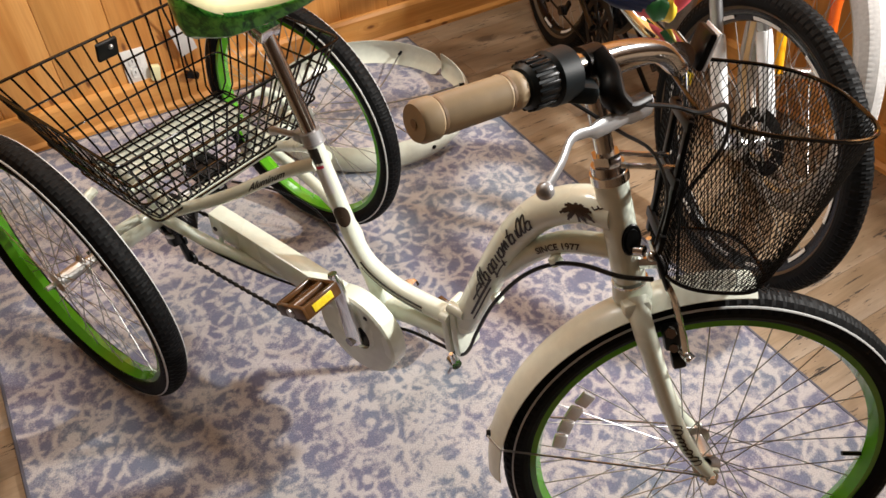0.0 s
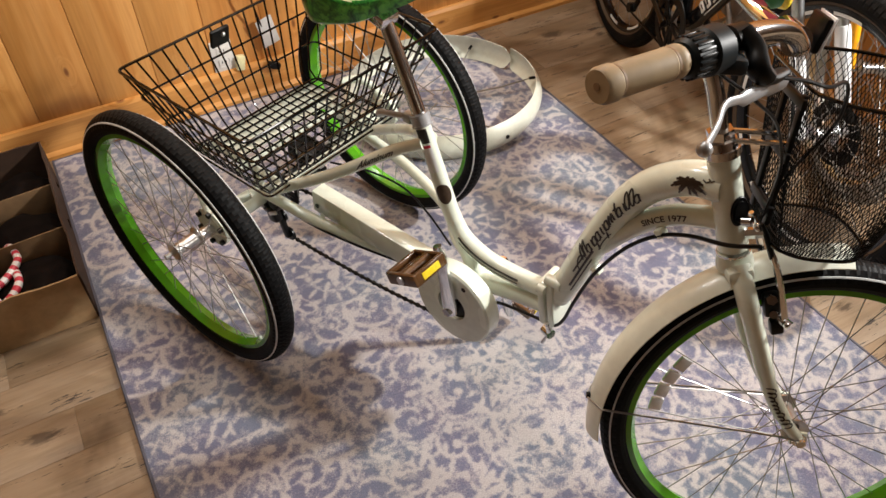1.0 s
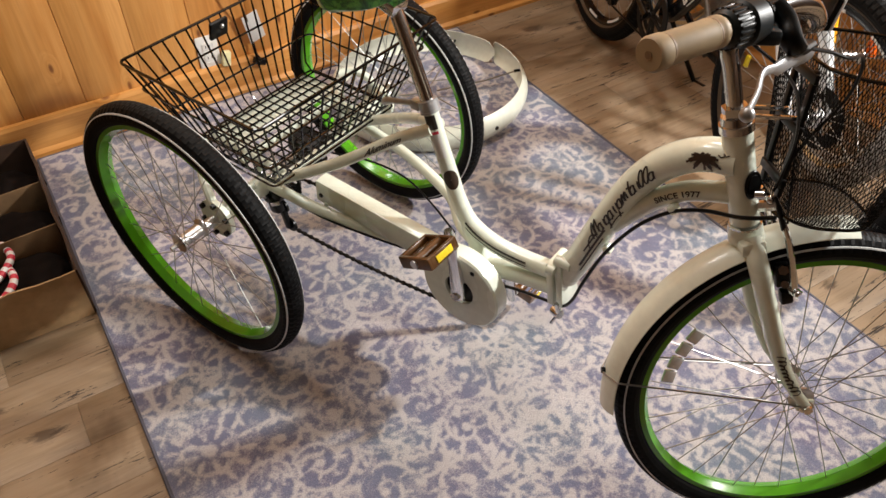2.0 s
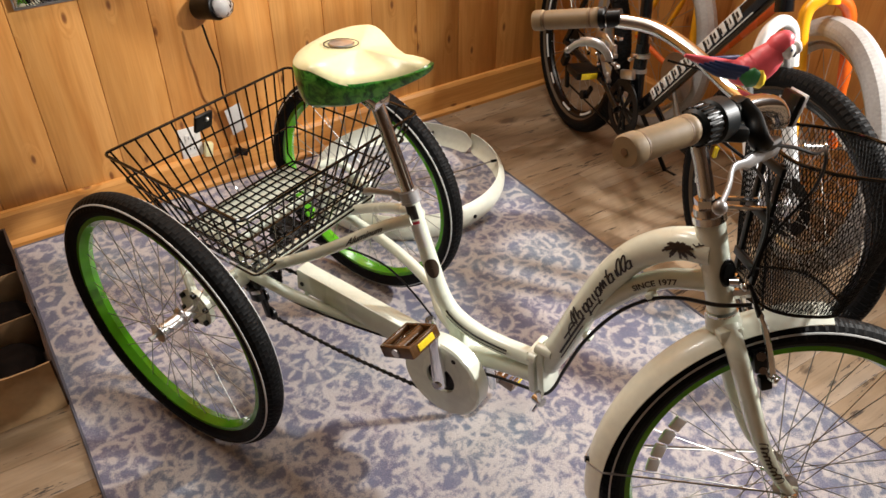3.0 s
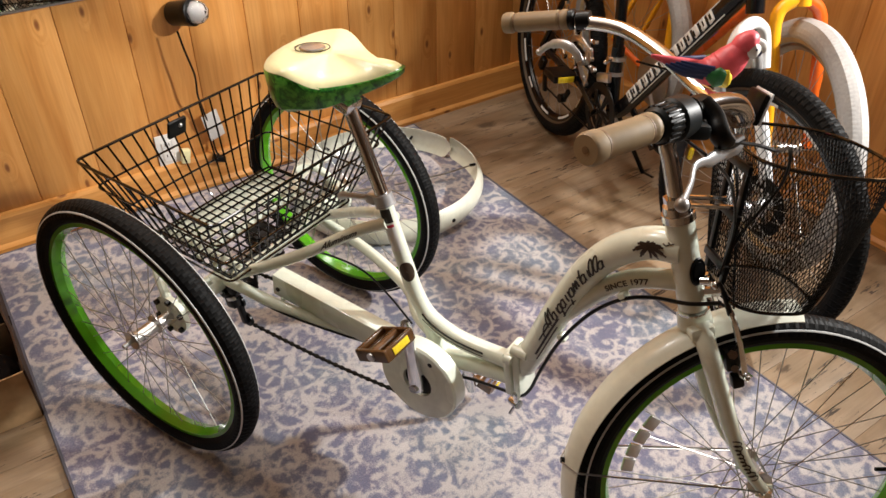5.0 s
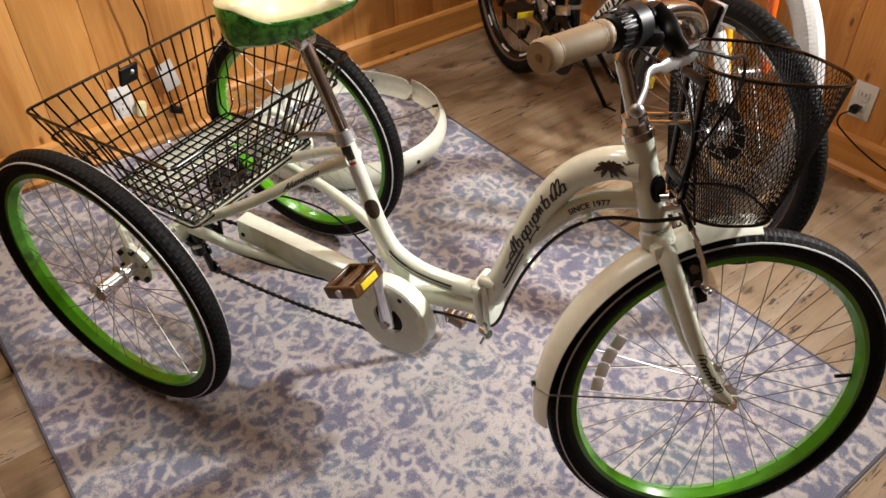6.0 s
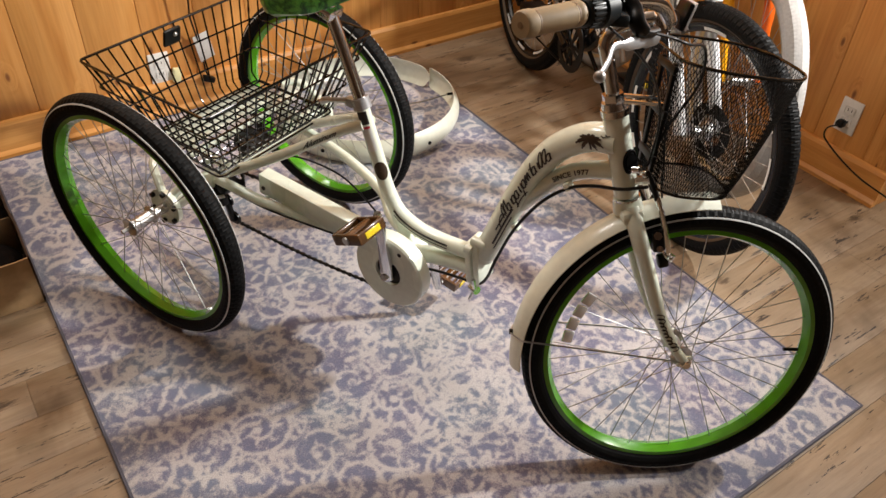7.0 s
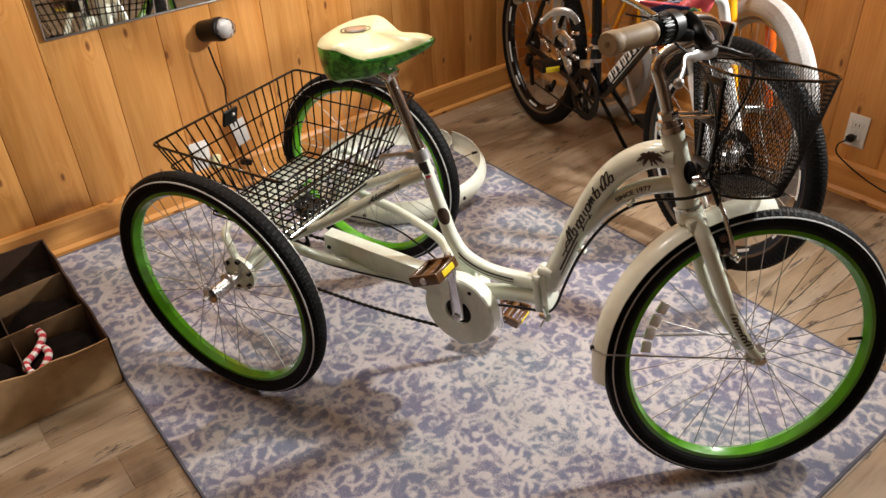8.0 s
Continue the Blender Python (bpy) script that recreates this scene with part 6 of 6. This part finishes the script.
    # rear brake arms catching the light
    for s in (-1, 1):
        bm = bmn()
        p0 = R + Vector((0.120, s * 0.050, 0.190))
        tube(bm, catmull([p0, p0 + Vector((-0.030, 0, 0.045)), p0 + Vector((-0.020, -s * 0.020, 0.090))], 5), 0.008, 8)
        part("brake_arm", bm, ALLOY, bike, "silver rear brake arm")
    bm = bmn()
    box(bm, bb + Vector((-0.005, -0.052, 0.115)), (0.075, 0.016, 0.030), pose(0, 0, 0, 0, -20, 0), 0.005)
    part("front_mech", bm, ALLOY, bike, "silver front derailleur cage")
    bm = bmn()
    tube(bm, catmull([(0.20, -0.060, 0.400), (0.245, -0.075, 0.455), (0.300, -0.075, 0.470), (0.345, -0.060, 0.445)], 5), [0.007] * 5 + [0.011] * 6 + [0.007] * 5, 8, squash=0.6)
    part("link_lever", bm, ALLOY, bike, "silver curved link")
    for k, (x, z) in enumerate(((0.16, 0.30), (0.24, 0.33), (0.30, 0.40), (0.20, 0.22))):
        bm = bmn()
        cyl(bm, (x, -0.072, z), (x, -0.050, z), 0.016, 10)
        box(bm, (x + 0.02, -0.056, z + 0.02), (0.050, 0.012, 0.018), pose(0, 0, 0, 0, 40 * k, 0), 0.004)
        part("mech_body", bm, ALLOY if k == 2 else BLACK, bike, "black mechanism body" if k != 2 else "silver mechanism body")
    bm = bmn()
    tube(bm, [bb + Vector((-0.10, 0.050, -0.01)), (0.42, 0.190, 0.004)], 0.008, 8)
    tube(bm, [(0.42, 0.190, 0.006), (0.460, 0.205, 0.006)], 0.008, 8)
    part("kickstand", bm, BLACK, bike, "black kickstand")
    bm = bmn()
    tube(bm, catmull([(0.84, -0.31, 1.16), (0.86, -0.13, 1.13), (0.88, 0, 1.09), (0.86, 0.13, 1.13), (0.84, 0.31, 1.16)], 6), 0.012, 10)
    tube(bm, [(0.905, 0, 0.93), (0.88, 0, 1.09)], 0.014, 10)
    part("handlebar", bm, BLACK_PAINT, bike, "black riser handlebar")
    return bike


def make_orange_bike():
    base = pose(1.845, 1.942, FLOOR_Z, 0, 0, -102.9) @ pose(0, 0, 0, -2, 0, 0)
    bike = thing("orange_bike", base, "orange bicycle with pale grey tyres, standing behind a black bike", "bicycle", "bicycles by the wall")
    R, F = Vector((0.02, 0, 0.353)), Vector((0.897, 0, 0.354))
    wheel("rear_wheel", bike, Matrix.Translation(R), 0.319, 0.034, 0.268, ALLOY, GREY_TYRE, spokes=28, label="rear wheel with pale grey tyre", knobs=0.0014, ribbed=True, stripe=0.2955, stripe_mat=SKINWALL, stripe_half=0.0055)
    steer = Matrix.Translation((0.80, 0, 0)) @ Matrix.Rotation(radians(-18), 4, "Z") @ Matrix.Translation((-0.80, 0, 0))
    wheel("front_wheel", bike, steer @ Matrix.Translation(F), 0.319, 0.035, 0.268, ALLOY, GREY_TYRE, spokes=28, label="front wheel with pale grey tyre and tan sidewalls", knobs=0.0014, ribbed=True, stripe=0.2955, stripe_mat=SKINWALL, stripe_half=0.0060)
    crown = Vector((0.798, -0.030, 0.728))
    for s in (-1, 1):
        bm = bmn()
        tube(bm, catmull([crown + Vector((0, s * 0.012, 0.016)), crown + Vector((0.006, s * 0.060, -0.030)), crown.lerp(F, 0.5) + Vector((0.002, s * 0.062, 0)), F + Vector((0, s * 0.058, 0))], 6), [0.018] * 7 + [0.017] * 6 + [0.013] * 6, 12)
        # the far blade is a deeper orange than the near one
        part("fork_blade", bm, ORANGE if s < 0 else DEEP_ORANGE, bike, "orange fork blade, near one bright, far one deep", steer)
    bm = bmn()
    tube(bm, [crown, crown + Vector((-0.045, 0, 0.17))], 0.020, 14)
    part("head_tube", bm, ORANGE, bike, "bright orange head tube")
    bb, seat, neck = Vector((0.272, 0, 0.294)), Vector((0.225, 0, 0.74)), Vector((0.722, -0.018, 0.806))
    # down tube and chain stays are a deeper orange than the other tubes
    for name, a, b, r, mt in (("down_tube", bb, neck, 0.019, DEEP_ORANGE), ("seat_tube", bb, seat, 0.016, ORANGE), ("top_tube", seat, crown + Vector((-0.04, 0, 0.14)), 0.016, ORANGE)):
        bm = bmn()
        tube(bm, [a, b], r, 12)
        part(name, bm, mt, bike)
    # purple decal with pale marks on the down tube
    d = (neck - bb).normalized()
    lean = Matrix.Rotation(-math.atan2(d.z, d.x), 4, "Y")
    decal = part("decal", box(bmn(), (0, 0, 0), (0.245, 0.003, 0.017), None, 0.001), PURPLE, bike, "purple decal on the down tube", Matrix.Translation(bb + d * 0.265 + Vector((0, -0.0185, 0.003))) @ lean)
    for k in range(9):
        part("decal_bar", box(bmn(), (-0.088 + 0.0225 * k, -0.0016, 0), ((0.013, 0.010, 0.015)[k % 3], 0.002, 0.009), None, 0.0005), LABEL, decal, "pale mark")
    for s in (-1, 1):
        bm = bmn()
        tube(bm, [R + Vector((0, s * 0.06, 0)), bb + Vector((-0.03, s * 0.03, 0))], 0.010, 10)
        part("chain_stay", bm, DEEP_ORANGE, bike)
        bm = bmn()
        tube(bm, catmull([R + Vector((0, s * 0.06, 0)), R + Vector((0.10, s * 0.055, 0.20)), seat + Vector((0, s * 0.02, -0.04))], 5), 0.009, 10)
        part("seat_stay", bm, ORANGE, bike)
    bm = bmn()
    lathe(bm, [(0.030, -0.05), (0.086, -0.05), (0.086, -0.046), (0.030, -0.046)], 44)
    for v in bm.verts:
        v.co += bb
    part("chainring", bm, ALLOY, bike, "bright chainring")
    bm = bmn()
    tube(bm, [bb + Vector((0, -0.07, 0)), bb + Vector((0.10, -0.075, -0.12))], 0.010, 8)
    part("crank", bm, ALLOY, bike, "bright crank arm")
    bm = bmn()
    tube(bm, [F + Vector((0, -0.09, 0)), F + Vector((0, 0.09, 0))], 0.008, 8)
    part("axle", bm, CHROME, bike, "bright axle", steer)
    return bike


make_black_bike()
make_orange_bike()


# ---- small things on and by the walls ----
def make_outlet(name, m, label):
    """Duplex outlet: cover plate with two receptacles; local -y faces the room."""
    o = thing(name, m, label, "outlet")
    bm = bmn()
    box(bm, (0, -0.003, 0), (0.070, 0.006, 0.114), None, 0.002)
    part("cover_plate", bm, WHITE, o, "white plastic cover plate")
    for z in (-0.0195, 0.0195):
        bm = bmn()
        box(bm, (0, -0.0068, z), (0.034, 0.003, 0.028), None, 0.004)
        part("receptacle", bm, WHITE, o)
        for x in (-0.0065, 0.0065):
            bm = bmn()
            box(bm, (x, -0.0086, z + 0.003), (0.0024, 0.001, 0.009))
            part("slot", bm, BLACK, o)
    bm = bmn()
    cyl(bm, (0, -0.0062, 0), (0, -0.0076, 0), 0.0032, 10)
    part("screw", bm, ALLOY, o)
    return o


make_outlet("wall_outlet", pose(0.256, WALL_Y - 0.0002, 0.163), "white duplex outlet with a half-pulled plug on the pine wall")
make_outlet("wall_outlet", pose(WALL_X - 0.0002, 0.873, 0.226, 0, 0, -90), "white duplex outlet with a black plug on the pine wall")


def make_power_cord():
    cord = thing("power_cord", Matrix.Identity(4), "black power cord plugged in and running along the baseboard", "cord")
    x = WALL_X - 0.012
    bm = bmn()
    box(bm, (x - 0.012, 0.878, 0.204), (0.030, 0.026, 0.022), None, 0.006)
    part("plug", bm, BLACK, cord, "black plug")
    bm = bmn()
    tube(bm, catmull([(x - 0.026, 0.880, 0.202), (x - 0.040, 0.900, 0.185), (x - 0.030, 0.905, 0.150), (x - 0.024, 0.880, 0.126), (x - 0.022, 0.820, 0.096), (x - 0.022, 0.745, 0.072), (x - 0.022, 0.660, 0.060), (x - 0.022, 0.40, 0.030), (x - 0.025, 0.10, 0.004)], 8), 0.0028, 7)
    part("cable", bm, CABLE, cord)


make_power_cord()


def make_wall_light():
    """Small projector light: black drum on the wall with a clear faceted dome, its cord and tag hanging down."""
    light = thing("projector_light", pose(0.362, WALL_Y - 0.001, 0.597), "small black wall light with a clear faceted dome", "lamp")
    aim = pose(0, 0, 0, -10, 0, 34) @ Matrix.Diagonal((1.0, 1.0, 1.0, 1))
    bm = bmn()
    lathe(bm, [(0.0001, 0.0), (0.034, 0.0), (0.036, -0.006), (0.038, -0.060), (0.040, -0.064), (0.040, -0.080), (0.030, -0.084), (0.0001, -0.084)], 32)
    part("housing", bm, BLACK, light, "black drum housing", aim)
    bm = bmn()
    bmesh.ops.create_icosphere(bm, subdivisions=2, radius=0.036)
    for v in bm.verts:
        v.co.y -= 0.094
    part("dome", bm, CLEAR, light, "clear faceted dome", aim, smooth=0)
    # white ball added so that the clear dome does not look dark
    bm = bmn()
    ball(bm, (0, -0.090, 0), 0.023, 12, 8)
    part("dome_core", bm, BRIGHT, light, "white core added to brighten the dome", aim)
    cord = thing("light_cord", Matrix.Identity(4), "thin black cord hanging from the wall light with a white tag", "cord")
    y = WALL_Y - 0.022
    bm = bmn()
    tube(bm, catmull([(0.352, y - 0.034, 0.562), (0.360, y - 0.040, 0.500), (0.374, y - 0.044, 0.420), (0.373, y - 0.036, 0.350), (0.386, y - 0.020, 0.280), (0.402, y, 0.200), (0.404, y - 0.004, 0.130), (0.412, y - 0.008, 0.105)], 8), 0.0032, 7)
    part("cable", bm, CABLE, cord)
    bm = bmn()
    box(bm, (0.412, y - 0.006, 0.218), (0.058, 0.002, 0.104), pose(0, 0, 0, 6, -12, 8), 0.0006)
    part("tag", bm, LABEL, cord, "white paper tag")
    bm = bmn()
    box(bm, (0.408, y - 0.012, 0.098), (0.044, 0.022, 0.022), pose(0, 0, 0, 0, 25, 0), 0.005)
    part("connector", bm, BLACK, cord, "black connector")
    ad = thing("plug_adapter", pose(0.305, WALL_Y - 0.016, 0.132), "pale plug adapter hanging by the outlet", "plug")
    bm = bmn()
    box(bm, (0, 0, 0), (0.028, 0.024, 0.050), pose(0, 0, 0, 0, 12, 0), 0.005)
    part("body", bm, PALE, ad)


make_wall_light()


def make_mirror():
    x0, x1, z0, z1 = -0.122, 0.760, 0.690, 1.520
    mir = thing("wall_mirror", pose(0, WALL_Y - 0.001, 0), "large rectangular mirror with a thin bright edge on the pine wall", "mirror")
    bm = bmn()
    box(bm, ((x0 + x1) / 2, -0.006, (z0 + z1) / 2), (x1 - x0 - 0.008, 0.010, z1 - z0 - 0.008))
    part("glass", bm, MIRROR, mir, "mirror glass")
    for a, b in (((x0, z0), (x1, z0)), ((x0, z1), (x1, z1)), ((x0, z0), (x0, z1)), ((x1, z0), (x1, z1))):
        bm = bmn()
        box(bm, ((a[0] + b[0]) / 2, -0.007, (a[1] + b[1]) / 2), (abs(b[0] - a[0]) + 0.0045, 0.014, abs(b[1] - a[1]) + 0.0045), None, 0.001)
        part("edge_strip", bm, ALLOY, mir, "thin silver edge strip")


make_mirror()


def make_box():
    """Open cardboard box with dividers, dark stuffing and a striped cord hanging over the inside."""
    bx = thing("cardboard_box", pose(-0.565, 1.925, FLOOR_Z), "open cardboard box with dividers, half full of dark things", "box")
    w, d, h, t = 0.44, 0.62, 0.150, 0.005
    for at, size in (((-w / 2, 0, h / 2), (t, d, h)), ((w / 2, 0, h / 2), (t, d, h)), ((0, -d / 2, h / 2), (w - t, t, h)), ((0, d / 2, h / 2), (w - t, t, h))):
        bm = bmn()
        box(bm, at, size)
        bmesh.ops.subdivide_edges(bm, edges=[e for e in bm.edges if e.calc_length() > 0.2], cuts=14)
        for v in bm.verts:
            if v.co.z > h * 0.8:
                v.co.z += 0.012 * noise.noise(Vector((v.co.x * 14, v.co.y * 14, 3.0)))
                v.co.x += 0.006 * noise.noise(Vector((v.co.y * 9, v.co.x * 9, 7.0)))
        # only the front side keeps the card's own tone; the rest carry shade
        part("side", bm, CARD if at[1] < -0.1 else CARD_SHADE, bx, "cardboard side, dark shade coloured in on all but the front")
    bm = bmn()
    box(bm, (0, 0, 0.003), (w - t, d - t, 0.005))
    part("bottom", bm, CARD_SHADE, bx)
    for y in (-0.10, 0.10):
        bm = bmn()
        box(bm, (0.02, y, h * 0.46), (w - 0.05, 0.004, h * 0.88), pose(0, 0, 0, 0, 0, 3), 0.001)
        part("divider", bm, CARD_MID, bx, "cardboard divider, some inside shade in its colour")
    bm = bmn()
    box(bm, (0.02, 0.0, h * 0.42), (0.004, d - 0.06, h * 0.80), None, 0.001)
    part("divider", bm, CARD_SHADE, bx, "cardboard divider, coloured dark for the shade inside")
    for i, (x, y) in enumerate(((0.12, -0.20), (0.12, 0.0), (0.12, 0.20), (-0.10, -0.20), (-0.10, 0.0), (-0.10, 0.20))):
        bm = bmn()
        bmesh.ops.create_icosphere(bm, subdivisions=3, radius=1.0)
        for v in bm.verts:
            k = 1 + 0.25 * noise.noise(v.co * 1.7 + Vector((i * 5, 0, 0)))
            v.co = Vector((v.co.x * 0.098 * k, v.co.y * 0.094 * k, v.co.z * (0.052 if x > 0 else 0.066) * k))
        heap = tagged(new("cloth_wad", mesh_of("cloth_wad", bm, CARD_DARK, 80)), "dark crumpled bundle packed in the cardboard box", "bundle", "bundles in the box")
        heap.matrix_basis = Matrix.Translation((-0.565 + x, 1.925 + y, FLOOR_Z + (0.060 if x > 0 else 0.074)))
    bm = bmn()
    for line in ([(-0.497, 1.894, 0.075), (-0.483, 1.853, 0.100), (-0.473, 1.799, 0.104), (-0.487, 1.767, 0.102), (-0.510, 1.739, 0.100), (-0.536, 1.716, 0.100), (-0.541, 1.690, 0.100), (-0.535, 1.664, 0.098)],
                 [(-0.487, 1.770, 0.090), (-0.481, 1.730, 0.104), (-0.482, 1.704, 0.104), (-0.498, 1.678, 0.100), (-0.519, 1.656, 0.098), (-0.540, 1.636, 0.092)]):
        pts = catmull(line, 22)
        run = [0.0]
        for q0, q1 in zip(pts, pts[1:]):
            run.append(run[-1] + (q1 - q0).length)
        first = len(bm.faces)
        tube(bm, pts, 0.0095, 10)
        bm.faces.ensure_lookup_table()
        for k in range(len(pts) - 1):
            for f in bm.faces[first + k * 10:first + k * 10 + 10]:
                f.material_index = int(run[k] / 0.0135) % 2
    cord = new("striped_cord", mesh_of("striped_cord", bm, [RED, LABEL]))
    tagged(cord, "red and white striped cord lying in the cardboard box", "cord")


make_box()
lay_floor()
